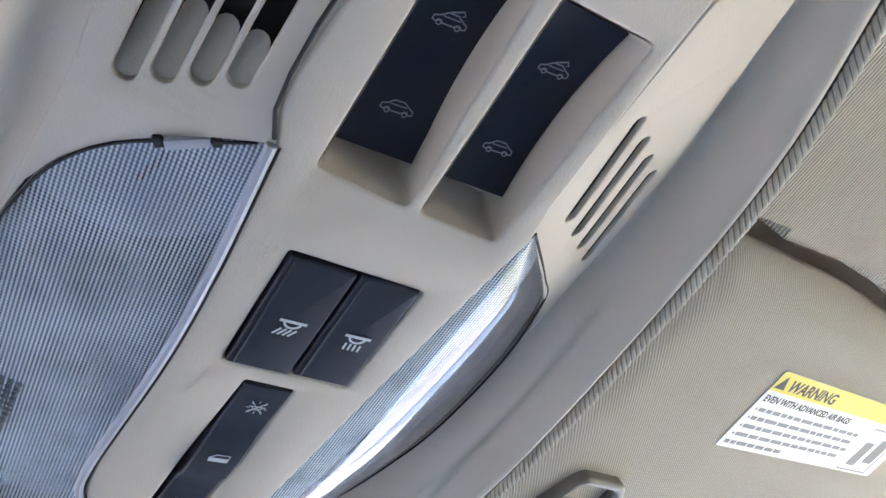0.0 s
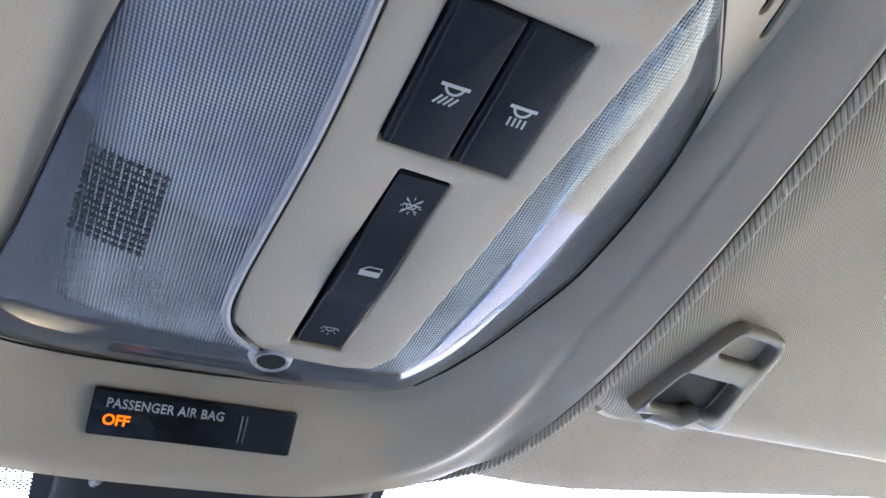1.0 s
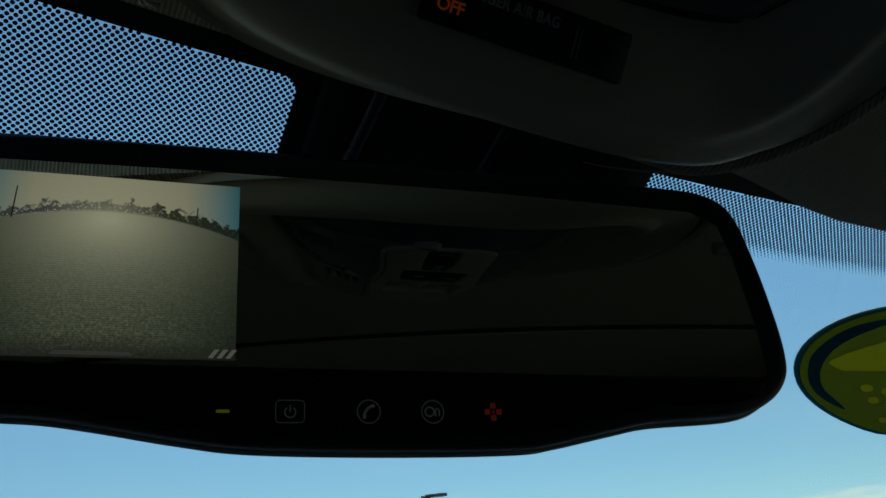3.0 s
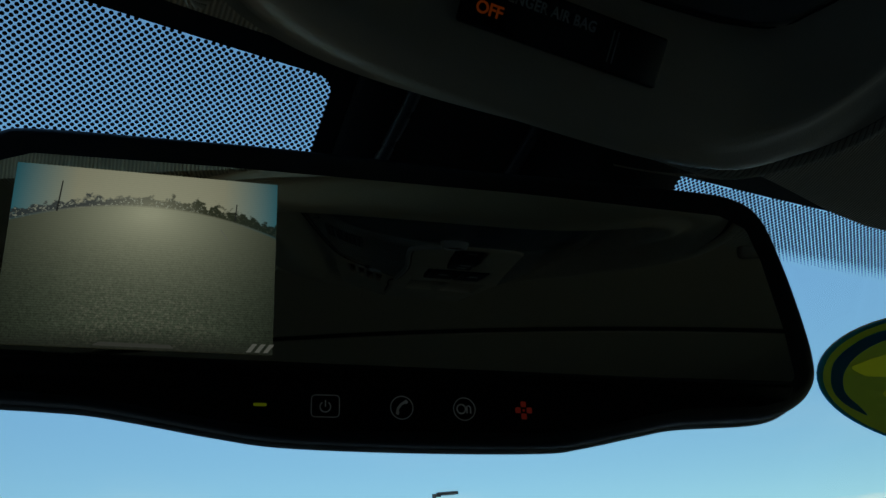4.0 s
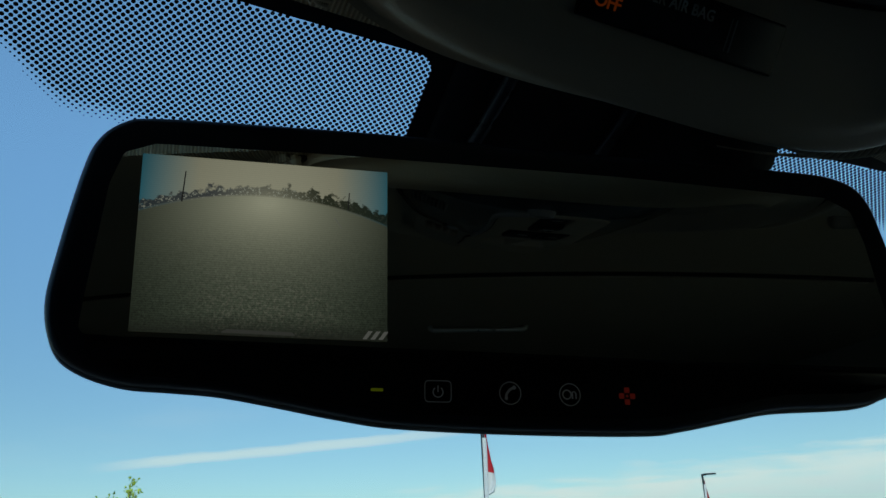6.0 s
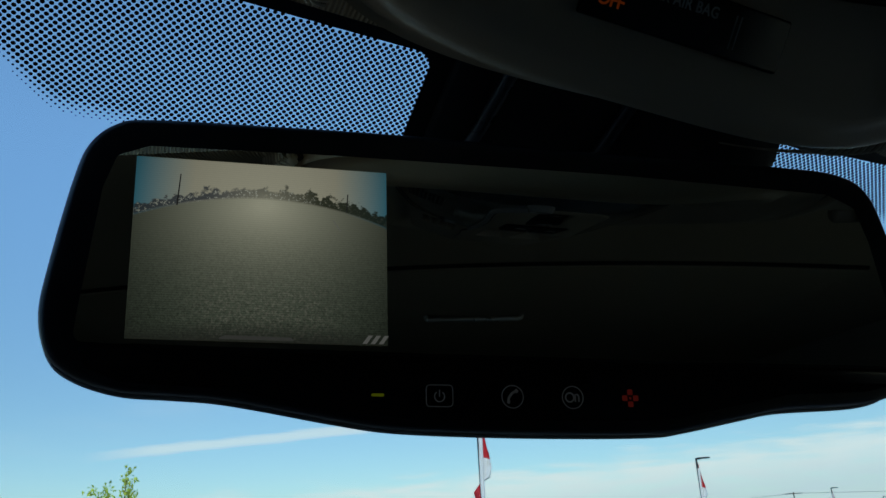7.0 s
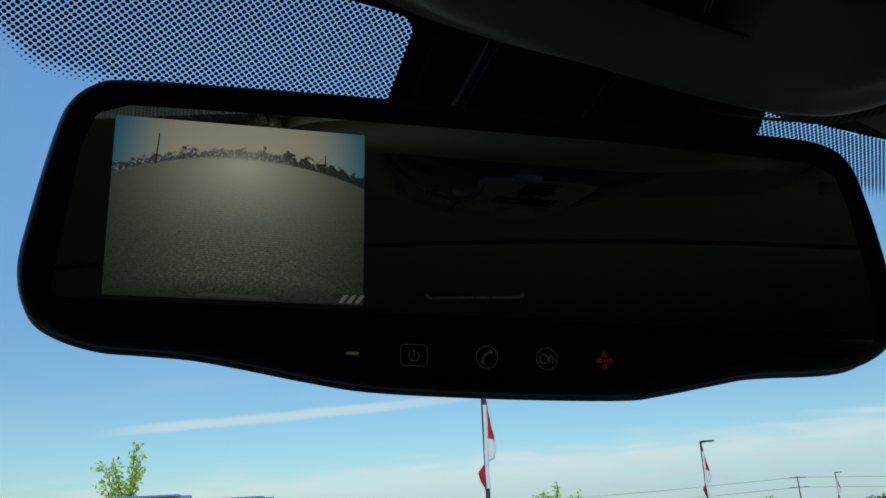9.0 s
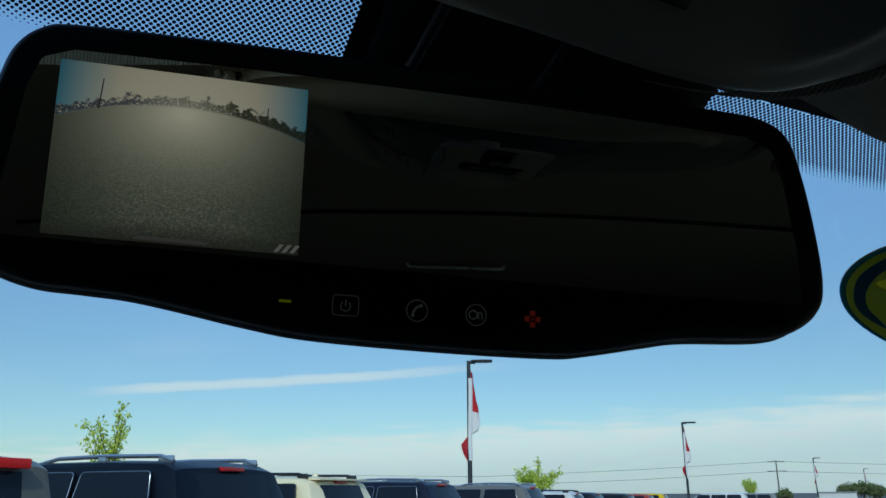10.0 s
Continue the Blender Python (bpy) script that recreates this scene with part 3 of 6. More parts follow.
# twisted piping cord along the seam, a dark tube for the shaded gap beside it, and the cloth that turns up to the
# headliner
cord_src = closed_curve(SEAM, 240)
cord_path, gap_path, turn_up = [], [], [[], [], []]
for i in range(240):
    a, b, c = cord_src[i - 1], cord_src[i], cord_src[(i + 1) % 240]
    ln = math.hypot(c[0] - a[0], c[1] - a[1])
    ox, oy = -(c[1] - a[1]) / ln, (c[0] - a[0]) / ln
    if b[1] > 0.376 and -0.05 < b[0] < 0.088:
        continue
    x, y = b[0] + ox * 0.0054, b[1] + oy * 0.0054
    cord_path.append(Vector((x, y, roof_z(x, y) - b[2] + 0.0018 + (max(0.0, 0.130 - x) * 0.22 if y > 0.37 and x > 0 else 0.0))))
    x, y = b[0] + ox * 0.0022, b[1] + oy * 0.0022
    gap_path.append(Vector((x, y, roof_z(x, y) - b[2] + 0.0030)))
    for row, o, drop in zip(turn_up, (0.0086, 0.0094, 0.0100), (0.55, 0.3, -0.1)):
        x, y = b[0] + ox * o, b[1] + oy * o
        row.append(Vector((x, y, roof_z(x, y) - b[2] * drop)))


STRAND, STEP = 0.0024, 0.0004


def twisted(path, radius, strand, step):
    """A fine six-strand twisted cord along a path."""
    at_ = np.concatenate([[0], np.cumsum([(q - p).length for p, q in zip(path, path[1:])])])
    xyz = np.array([tuple(p) for p in path])
    rows, n = [], int(at_[-1] / step)
    pts_ = [Vector([float(np.interp(at_[-1] * i / n, at_, xyz[:, k])) for k in range(3)]) for i in range(n + 1)]
    for i, p in enumerate(pts_):
        d = (pts_[min(n, i + 6)] - pts_[max(0, i - 6)]).normalized()
        u = d.cross(Vector((0, 0, 1))).normalized()
        v = d.cross(u)
        turn = 2 * math.pi * i * step / strand
        rows.append([p + (u * math.cos(a) + v * math.sin(a)) * radius * (1 + 0.42 * abs(math.cos(3 * a + turn / 2)) ** 0.7) for a in np.linspace(0, 2 * math.pi, 36, endpoint=False)])
    return loft(rows, True, True, True)


# the closed run starts behind the front lip, so that the cord is one piece
start = next(i for i in range(len(cord_path)) if (cord_path[i] - cord_path[i - 1]).length > 0.05)
cord_path = cord_path[start:] + cord_path[:start]
gap_path = gap_path[start:] + gap_path[:start]
# shade of the gap, put in as a near-black tube
tagged(part("gap_shade_tube", tube(gap_path, 0.0016, 8), plain("gap_shade_dark", (0.020, 0.020, 0.022), 0.7, vary=0.1), None, "", 60), "dark tube standing for the shaded gap between the console and its piping", "seal", kind="structure")
turn_up = [r[start:] + r[:start] for r in turn_up]
tagged(part("trim", loft(turn_up, False), cloth), "grey cloth turned up round the overhead console", "trim", kind="structure")
cord = part("piping_cord", twisted(cord_path, 0.00180, STRAND, STEP), cord_cloth, None, "", 80)
tagged(cord, "grey piping of pale and dark twisted threads with painted furrow shade along the overhead console", "trim", kind="structure")
# furrow faces are coloured dark: a darker thread, with the shade between strands painted in
cord.data.materials.append(plain("cord_dark_furrow", (0.13, 0.117, 0.10), 0.8, vary=0.1, scale=300))
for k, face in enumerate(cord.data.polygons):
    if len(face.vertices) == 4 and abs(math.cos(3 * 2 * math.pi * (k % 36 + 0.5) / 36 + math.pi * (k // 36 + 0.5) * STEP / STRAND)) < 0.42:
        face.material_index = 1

# rear face on both sides of the middle panel, with the slots cut through
def capsule(u0, v0, u1, v1, width, n=6):
    a, b = Vector((u0, v0)), Vector((u1, v1))
    d = (b - a).normalized()
    ang = math.degrees(math.atan2(d.y, d.x))
    r = width / 2
    return arc(b.x, b.y, r, ang - 90, ang + 90, n) + arc(a.x, a.y, r, ang + 90, ang + 270, n)


left_slots = [(-53.6 + 5.8 * i, -73.2 - 2.9 * i, -51.0 + 5.6 * i, -112.0 - 1.6 * i) for i in range(4)]
right_slots = [(46.5 + 8.5 * i, -75.6 + 6.3 * i, 41.5 + 8.5 * i, -104.2 + 5.6 * i) for i in range(4)]
left_face = [(-23, -73.5), (-33, -69.2), (-43, -63.8), (-51, -57.5), (-58.5, -49.5), (-63, -40.5), (-67, -24), (-62, -66), (-61, -95), (-60, -130), (-58, -172), (-49, -193), (-23, -197)]
right_face = [(33, -72), (57, -52), (70, -38.5), (79, -20), (78, -60), (75, -88), (64, -128), (53, -168), (40, -190), (33, -197)]


def hinge(u0, angle):
    """Side faces lean up from the middle panel: a turn about the line u = u0."""
    return Matrix.Translation((u0 * MM, 0, 0)) @ Matrix.Rotation(radians(angle), 4, "Y") @ Matrix.Diagonal((1 / math.cos(radians(angle)), 1, 1, 1)) @ Matrix.Translation((-u0 * MM, 0, 0))


HL, HR = hinge(-23, -12.0), hinge(33, 29.4)
part("rear_face_left", plate(c2(left_face), [c2(capsule(*s, 4.4)) for s in left_slots], 0.003, 0.0004, 0.0002, HL), trim_plastic, console)
part("rear_face_right", plate(c2(right_face), [c2(capsule(*s, 3.6)) for s in right_slots], 0.0016, 0.0004, 0.0002, HR), trim_plastic, console)
for name, slots, w, runs, turn in (("speaker_slot", left_slots, 4.4, (13.5, 11.0, 8.5, 6.0), HL), ("microphone_slot", right_slots, 3.6, (0, 0, 0, 0), HR)):
    for (u0, v0, u1, v1), run in zip(slots, runs):
        edge_ = capsule(u0, v0, u1, v1, w + 0.1)
        bm = loft([[c3(u, v, z) for u, v in edge_] for z in (-0.1, -2.4 if w > 4 else -2.0)])
        if run:
            # the floor slopes from the rounded foot into the dark
            f = run / math.hypot(u1 - u0, v1 - v0)
            foot = capsule(u0, v0, u0 + (u1 - u0) * f, v0 + (v1 - v0) * f, w)
            floor_ = bmesh.new()
            floor_.faces.new([floor_.verts.new(c3(u, v, -1.6 - 0.30 * max(0.0, v0 - v))) for u, v in foot])
            bm = join(bm, floor_)
        bm.transform(turn)
        part(name, bm, trim_plastic if w > 4 else black_plastic, console)
part("slot_backing", box(-0.062, 0.07, -0.0095, -0.026, 0.135, -0.0085, m=HL), deep_black, console)
part("slot_backing", box(0.036, 0.045, -0.0065, 0.080, 0.118, -0.0055, m=HR), deep_black, console)

# middle panel with pockets and switch openings
panel_out = [(-25, -194), (-26, -112), (-28.5, -88), (-28.0, -80), (-25.4, -72), (-24.3, -40), (-25.5, 0), (-28.2, 38), (-26.5, 56), (-18, 64.5), (-6, 67.5), (8, 68), (17, 66.5), (21.5, 60),
             (23.5, 40), (28.5, -8), (33.5, -52), (36, -70), (34.5, -80), (33, -125), (32, -193)]
pocket_l = [(-16.5, -71.2), (5.2, -68.4), (2.0, -121), (-15.5, -124)]
pocket_r = [(8.2, -68.6), (28.2, -67.0), (28.4, -121), (7.0, -121)]
hole_sw = [(-12.2, -48.6), (21.0, -47.2), (20.2, -9.6), (-12.8, -10.6)]
hole_ds = [(-4.6, -4.6), (8.3, -4.0), (7.2, 30), (5.4, 60.5), (-9.4, 60.5), (-7.6, 30)]
part("middle_panel", plate(round_poly(c2(panel_out), 0.004), [round_poly(c2(pocket_l), 0.0016), round_poly(c2(pocket_r), 0.0016), round_poly(c2(hole_sw), 0.0008), round_poly(c2(hole_ds), 0.0008)], 0.006, 0.0011, 0.0002), trim_plastic, console, "light grey middle panel")


def pocket(outline):
    a = round_poly(c2(outline), 0.0016, 4)
    cx, cy = sum(p[0] for p in a) / len(a), sum(p[1] for p in a) / len(a)
    lp = []
    for s, w in ((1.0, 0.0), (0.97, -0.003), (0.90, -0.009), (0.84, -0.0125)):
        lp.append([(cx + (p[0] - cx) * (s if s == 1 else s * 0.985), cy + (p[1] - cy) * (1 - (1 - s) * 0.75), w) for p in a])
    return loft(lp, True, False, True)




def car_icon(s, open_):
    """Outline of a car from the side, with its roof panel shut or tilted."""
    body = [(-4, -0.5), (-3.9, 0.5), (-2.6, 0.9), (-1.2, 2.0), (1.3, 2.0), (2.9, 0.9), (3.9, 0.4), (4, -0.6), (3.1, -0.8), (2.6, -0.2), (1.9, -0.2), (1.4, -0.8), (-1.4, -0.8), (-1.9, -0.2), (-2.6, -0.2), (-3.1, -0.8)]
    bms = [ribbon([(a * s, b * s) for a, b in body], 0.00026, 0.00012, True), ribbon([(-1.9 * s, 0.9 * s), (2.2 * s, 0.9 * s)], 0.0002, 0.00012)]
    for wx in (-2.25, 2.25):
        bms.append(ribbon([(a * s, b * s) for a, b in disc(wx, -0.9, 0.55, 10)], 0.0002, 0.00012, True))
    if open_:
        bms.append(ribbon([(-0.9 * s, 2.2 * s), (1.9 * s, 3.4 * s)], 0.0003, 0.00012))
        bms.append(ribbon([(1.9 * s, 3.4 * s), (2.6 * s, 2.4 * s), (2.0 * s, 2.3 * s)], 0.0002, 0.00012))
    return join(*bms)


for label, out, cu in (("sunroof switch pocket", pocket_l, -5.2), ("sunroof switch pocket", pocket_r, 19.2)):
    pk = part("switch_pocket", pocket(out), trim_plastic, console)
    u0, u1 = min(p[0] for p in out) + 1.3, max(p[0] for p in out) - 1.8
    vs = np.linspace(-75.0, -119.0, 12)
    top = [[c3(u, v, -8.8 + 3.4 * (2 * (v + 97) / 38) ** 2 * 0.6) for u in np.linspace(u0, u1, 5)] for v in vs]
    bot = [[p - Vector((0, 0, 0.004)) for p in r] for r in top]
    bm = loft([t + b[::-1] for t, b in zip(top, bot)], True, True, True)
    rk = part("rocker", bm, switch_plastic, pk, "black concave sunroof rocker switch")
    for v, op in ((-84.8, False), (-105.2, True)):
        ic = car_icon(0.00086, op)
        w = -8.8 + 3.4 * (2 * (v + 97) / 38) ** 2 * 0.6 + 0.2
        ic.transform(Matrix.Translation(c3(cu, v, w)) @ pose(0, 0, 0, -math.degrees(math.atan(0.0113 * (v + 97))), 0, 4))
        part("symbol", ic, icon_grey, rk)

# two map-lamp push switches in one opening
part("switch_well", box(-0.0135, 0.0085, -0.004, 0.0215, 0.0495, -0.003), deep_black, console)


def lamp_icon(s, tilt):
    """Half round lamp under a bar with rays."""
    bms = [ribbon([(-3.4 * s, 1.0 * s), (3.4 * s, 1.0 * s)], 0.85 * s, 0.00012), ribbon([(a * s, b * s) for a, b in arc(0, 1.0, 2.1, 180, 360, 10)], 0.6 * s, 0.00012)]
    for i in range(4):
        x = -1.9 + 1.27 * i
        bms.append(ribbon([(x * s, -1.7 * s), ((x + tilt) * s, -4.0 * s)], 0.5 * s, 0.00012))
    return join(*bms)


for u0, u1, tilt, label in ((-11.6, 4.3, -1.4, "left"), (5.3, 20.3, 0.1, "right")):
    o = [(u0 - 0.1, -48.0), (u1, -47.6), (u1 - 0.3, -10.4), (u0 - 0.5, -10.9)]
    sw = part("push_switch", plate(round_poly(c2(o), 0.0007), (), 0.006, 0.0007, 0.0009), switch_plastic, console, "black map lamp switch with a white lamp symbol")
    part("ridge", box((u0 + 1.0) * MM, 0.0115, 0.0008, (u0 + 1.5) * MM, 0.0470, 0.0012, 0.0001), black_plastic, sw)
    ic = lamp_icon(0.00098, tilt)
    ic.transform(Matrix.Translation(c3((u0 + u1) / 2 + 0.9, -28.0, 0.95)))
    part("symbol", ic, icon_white, sw)

# three-way dome lamp rocker
vs = [-4.2, -3.6, 10, 15.5, 18.5, 27, 36, 39, 43, 59.2, 60]
ws = [-1.0, 0.4, 0.3, 0.6, 1.4, 2.0, 1.9, 0.7, 0.3, -0.2, -1.6]
tops = []
for v, w in zip(vs, ws):
    f = (v + 4) / 64
    c, h = 1.9 - 3.6 * f, 6.3 - 0.1 * f
    tops.append([c3(c - h, v, -3), c3(c - h, v, w - 0.4), c3(c - h + 0.5, v, w), c3(c + h - 0.5, v, w), c3(c + h, v, w - 0.4), c3(c + h, v, -3)])
rocker = part("dome_rocker", loft(tops, True, True, True), switch_plastic, console, "black three-way dome lamp rocker", 25)
part("rocker_well", box(-0.0105, -0.0615, -0.0042, 0.009, 0.0055, -0.0032), deep_black, console)
ic = join(ribbon([(-2.2 * MM, 0.4 * MM), (2.2 * MM, 0.4 * MM)], 0.0003, 0.0001), ribbon([(a * MM, b * MM) for a, b in arc(0, 0.4, 1.3, 180, 360, 8)], 0.00028, 0.0001),
          *[ribbon([(1.9 * MM * math.cos(radians(a)), (0.2 + 1.9 * math.sin(radians(a))) * MM), (2.8 * MM * math.cos(radians(a)), (0.2 + 2.8 * math.sin(radians(a))) * MM)], 0.0002, 0.0001) for a in (190, 225, 270, 315, 350)])
off_ic = ic.copy()
ic.transform(Matrix.Translation(c3(-0.8, 52.0, 0.15)))
part("symbol", ic, icon_white, rocker)
x_ = join(off_ic, ribbon([(-2.0 * MM, -2.4 * MM), (2.0 * MM, 2.4 * MM)], 0.0003, 0.0001), ribbon([(-2.0 * MM, 2.4 * MM), (2.0 * MM, -2.4 * MM)], 0.0002, 0.0001),
          *[ribbon([(1.9 * MM * math.cos(radians(a)), 1.9 * MM * math.sin(radians(a))), (2.8 * MM * math.cos(radians(a)), 2.8 * MM * math.sin(radians(a)))], 0.0002, 0.0001) for a in (45, 90, 135)])
x_.transform(Matrix.Translation(c3(2.0, 4.6, 0.5)))
part("symbol", x_, icon_white, rocker)
door = [(-2.6, -1.3), (-2.6, 0.2), (-1.0, 1.7), (2.6, 1.7), (2.6, -1.3)]
d_ic = join(ribbon([(a * MM, b * MM) for a, b in door], 0.0004, 0.0001, True), plate([(-2.5 * MM, -1.2 * MM), (2.5 * MM, -1.2 * MM), (2.5 * MM, 0.3 * MM), (-2.5 * MM, 0.3 * MM)], (), 0.0001, 0, 0.0001))
d_ic.transform(Matrix.Translation(c3(0.3, 26.6, 2.15)))
part("symbol", d_ic, icon_white, rocker)

# passenger air bag display on the front face
AX = Vector((1, 0, 0))
AY = Vector((0, 0.765, -0.645)).normalized()
AZ = AX.cross(AY)
AM = frame_of(c3(-21.4, 116.2, -8.6), AX, AY, AZ)
ab = part("air_bag_display", plate(rect(-0.0312, -0.0072, 0.0312, 0.0072, 0.0010), (), 0.004, 0.0005, 0.0010, AM), gloss_black, console, "black passenger air bag display with amber OFF lit")
part("lettering", words("PASSENGER AIR BAG", 0.0041, 0.00006, AM @ pose(-0.0272, 0.0017, 0.0011) @ Matrix.Diagonal((0.88, 1, 1, 1)), 0.00008, 1.06), plain("icon_dim_print", (0.40, 0.41, 0.42), 0.6, vary=0.05), ab)
part("lit_lettering", words("OFF", 0.0046, 0.00006, AM @ pose(-0.0274, -0.0036, 0.0011), 0.0001, 0.95), glow("amber_lit", (1.0, 0.16, 0.004), 0.12), ab, "lit amber letters")
part("divider", join(box(0.0135, -0.0046, 0.0009, 0.01385, 0.0042, 0.0012, m=AM), box(0.0150, -0.0046, 0.0009, 0.01535, 0.0042, 0.0012, m=AM)), icon_grey, ab)

# clear U-shaped lamp cover: from the panel's edge out to the rim
inner = [(35.5, -70.5), (33.8, -55), (32, -40), (28.5, -8), (25.5, 22), (23.3, 40), (21.5, 58), (17, 66.5), (8, 68), (-8, 67.5), (-20, 64), (-27, 56), (-28.2, 40), (-24.7, -5), (-24.2, -38), (-25.5, -72.5)]
outer = [(37, -71.5, -2), (59, -51, -14.8), (71, -37, -21.6), (78.8, -5, -25.7), (75.5, 30, -23.6), (67, 50, -20.2), (60, 70, -20), (50.5, 90, -20.7), (37, 101, -20.8), (-15, 106.5, -20.8), (-76, 102.5, -18.5), (-86.5, 86, -15), (-79.5, 45, -12.8), (-66.5, -24, -9), (-55, -53.5, -6.6), (-28.5, -71, -1.4)]


def open_curve(ctrl, n):
    p = np.array(ctrl, float)
    k = len(p)
    pad = np.vstack([2 * p[0] - p[1], p, 2 * p[-1] - p[-2]])
    out = []
    for i in range(n):
        s = i * (k - 1) / (n - 1)
        j = min(int(s), k - 2)
        f = s - j
        a, b, c, d = pad[j], pad[j + 1], pad[j + 2], pad[j + 3]
        out.append(0.5 * (2 * b + (c - a) * f + (2 * a - 5 * b + 4 * c - d) * f * f + (3 * b - a - 3 * c + d) * f ** 3))
    return np.array(out)


ni = open_curve(inner, 110)
no = open_curve(outer, 110)


def lens_loops(lift, inset=0.0, deep=None):
    rows = []
    for f in np.linspace(0, 1, 13):
        r = []
        for (iu, iv), (ou, ov, ow) in zip(ni, no):
            g = inset + f * (1 - 2 * inset)
            s = g * g * (3 - 2 * g)
            e = 0.55 if ou < -20 else 0.25 if ou > 20 else 0.40 - 0.0075 * ou
            w = ow * (e * g + (1 - e) * g * g) - 0.6 + 0.6 * math.sin(math.pi * g) + lift
            if deep is not None:
                w = ow * g - 2 + (deep * min(1.0, 4 * g, 4 * (1 - g)))
            r.append(c3(iu + (ou - iu) * g, iv + (ov - iv) * g, w))
        rows.append(r)
    return rows


# moulded ribs scatter, the gaps between them stay clear, the outer face is glossy
lm = Nodes("ribbed_clear_plastic", 0.35)
lx, ly, lz = lm.split()
rib = lm.math("SINE", lm.math("MULTIPLY", lm.math("ADD", lx, lm.math("MULTIPLY", ly, 0.03)), 2 * math.pi / 0.0009))
cross = lm.math("SINE", lm.math("MULTIPLY", ly, 2 * math.pi / 0.0009))
# the ribs stop short of the smooth outer band and of the smooth front end
across = lm.math("SUBTRACT", lx, lm.math("MULTIPLY", ly, 0.12))
ribbed = lm.math("MULTIPLY", lm.ramp(across, 0.0375, 0.0390, 1.0, 0.0), lm.math("MULTIPLY", lm.ramp(ly, -0.0690, -0.0660, 0.0, 1.0), lm.ramp(lx, -0.0700, -0.0600, 0.0, 1.0)))
relief = lm.math("ADD", rib, lm.math("MULTIPLY", cross, 0.45))
lm.colour(lm.blend(ribbed, (0.15, 0.165, 0.20), lm.blend(lm.ramp(relief, -1.1, 1.2), (0.35, 0.385, 0.43), (0.78, 0.83, 0.87))))
lm.b.inputs["Specular IOR Level"].default_value = 0.08
cloud = lm.ramp(lm.noise(45.0, 3.0), 0.3, 0.7, 0.75, 1.15)
keep = lm.math("SUBTRACT", 1.0, ribbed)
scatter = lm.math("ADD", lm.math("MULTIPLY", lm.math("MULTIPLY", lm.ramp(relief, -1.1, 1.2, 0.30, 0.70), ribbed), cloud), lm.math("MULTIPLY", keep, 0.55))
see = lm.add("ShaderNodeBsdfTransparent")
see.inputs[0].default_value = (0.74, 0.83, 0.98, 1)
trl = lm.add("ShaderNodeMixShader")
lm.link(scatter, trl.inputs[0])
lm.link(see.outputs[0], trl.inputs[1])
lm.link(lm.b.outputs[0], trl.inputs[2])
gls = lm.add("ShaderNodeBsdfGlossy")
gls.inputs["Roughness"].default_value = 0.02
fre = lm.add("ShaderNodeFresnel", IOR=1.5)
top_mix = lm.add("ShaderNodeMixShader")
lm.link(fre.outputs[0], top_mix.inputs[0])
lm.link(trl.outputs[0], top_mix.inputs[1])
lm.link(gls.outputs[0], top_mix.inputs[2])
lm.link(top_mix.outputs[0], lm.t.nodes["Material Output"].inputs[0])
lens_mat = lm.mat
up, lo = lens_loops(0.0), lens_loops(-0.5)
ring = [a + b[::-1] for a, b in zip(map(list, zip(*up)), map(list, zip(*lo)))]
lens = part("lamp_cover", loft(ring, True, True, True), lens_mat, console, "clear ribbed plastic lamp cover", 60)
lens.visible_shadow = False
reflector = plain("lamp_reflector", (0.84, 0.88, 0.94), 0.35, metal=0.1, vary=0.12, scale=60)
part("lamp_housing", loft(lens_loops(0, 0.0, -6.0), False), reflector, console, "pale blue-grey lamp housing behind the cover")


def bowl(u, v, w, r, depth):
    lp = []
    for k in range(7):
        f = k / 6
        rr = r * math.sqrt(1 - f * 0.93)
        lp.append([c3(u + rr * math.cos(a), v + 0.8 * rr * math.sin(a), w - depth * f) for a in np.linspace(0, 2 * math.pi, 28, endpoint=False)])
    return loft(lp, True, False, True)


def lean(u):
    return (u - 30) * 0.53 if u > 30 else max(0.0, -24 - u) * 0.2


chrome = plain("lamp_chrome", (0.80, 0.82, 0.85), 0.25, 1.0, vary=0.05)
bulb_glass = clear("bulb_glass", (1, 1, 1), 0.02).mat
for u, v, r in ((-50, 8, 9), (52, 22, 8.5)):
    bw = part("reflector_bowl", bowl(u, v, -6.0 - lean(u), r, 3.5), chrome, console, "small chromed lamp reflector")
    part("rim", tube([c3(u + r * math.cos(a), v + 0.8 * r * math.sin(a), -4.5 - lean(u)) for a in np.linspace(0, 2 * math.pi, 28, endpoint=False)], 0.0006, 6, True), reflector, bw)
    part("bulb", tube([c3(u - r * 0.45, v, -7 - lean(u)), c3(u + r * 0.45, v, -7 - lean(u))], 0.002, 10), bulb_glass, bw)
# small prism pad pressed into the cover
half = len(ni) // 2


def cover_w(u, v):
    """Depth of the left half of the cover under a point of the plan."""
    ui = np.interp(-v, -ni[half:, 1], ni[half:, 0])
    uo, ow = np.interp(-v, -no[half:, 1], no[half:, 0]), np.interp(-v, -no[half:, 1], no[half:, 2])
    g = min(1.0, max(0.0, (u - ui) / (uo - ui)))
    return ow * (0.55 * g + 0.45 * g * g) - 0.6 + 0.6 * math.sin(math.pi * g)


b = bmesh.new()
bmesh.ops.create_cone(b, cap_ends=True, segments=4, radius1=0.00115, radius2=0.0006, depth=0.0009)
prism_mesh = mesh_of("prism", b, plain("prism_grey", (0.05, 0.056, 0.07), 0.3), 0)
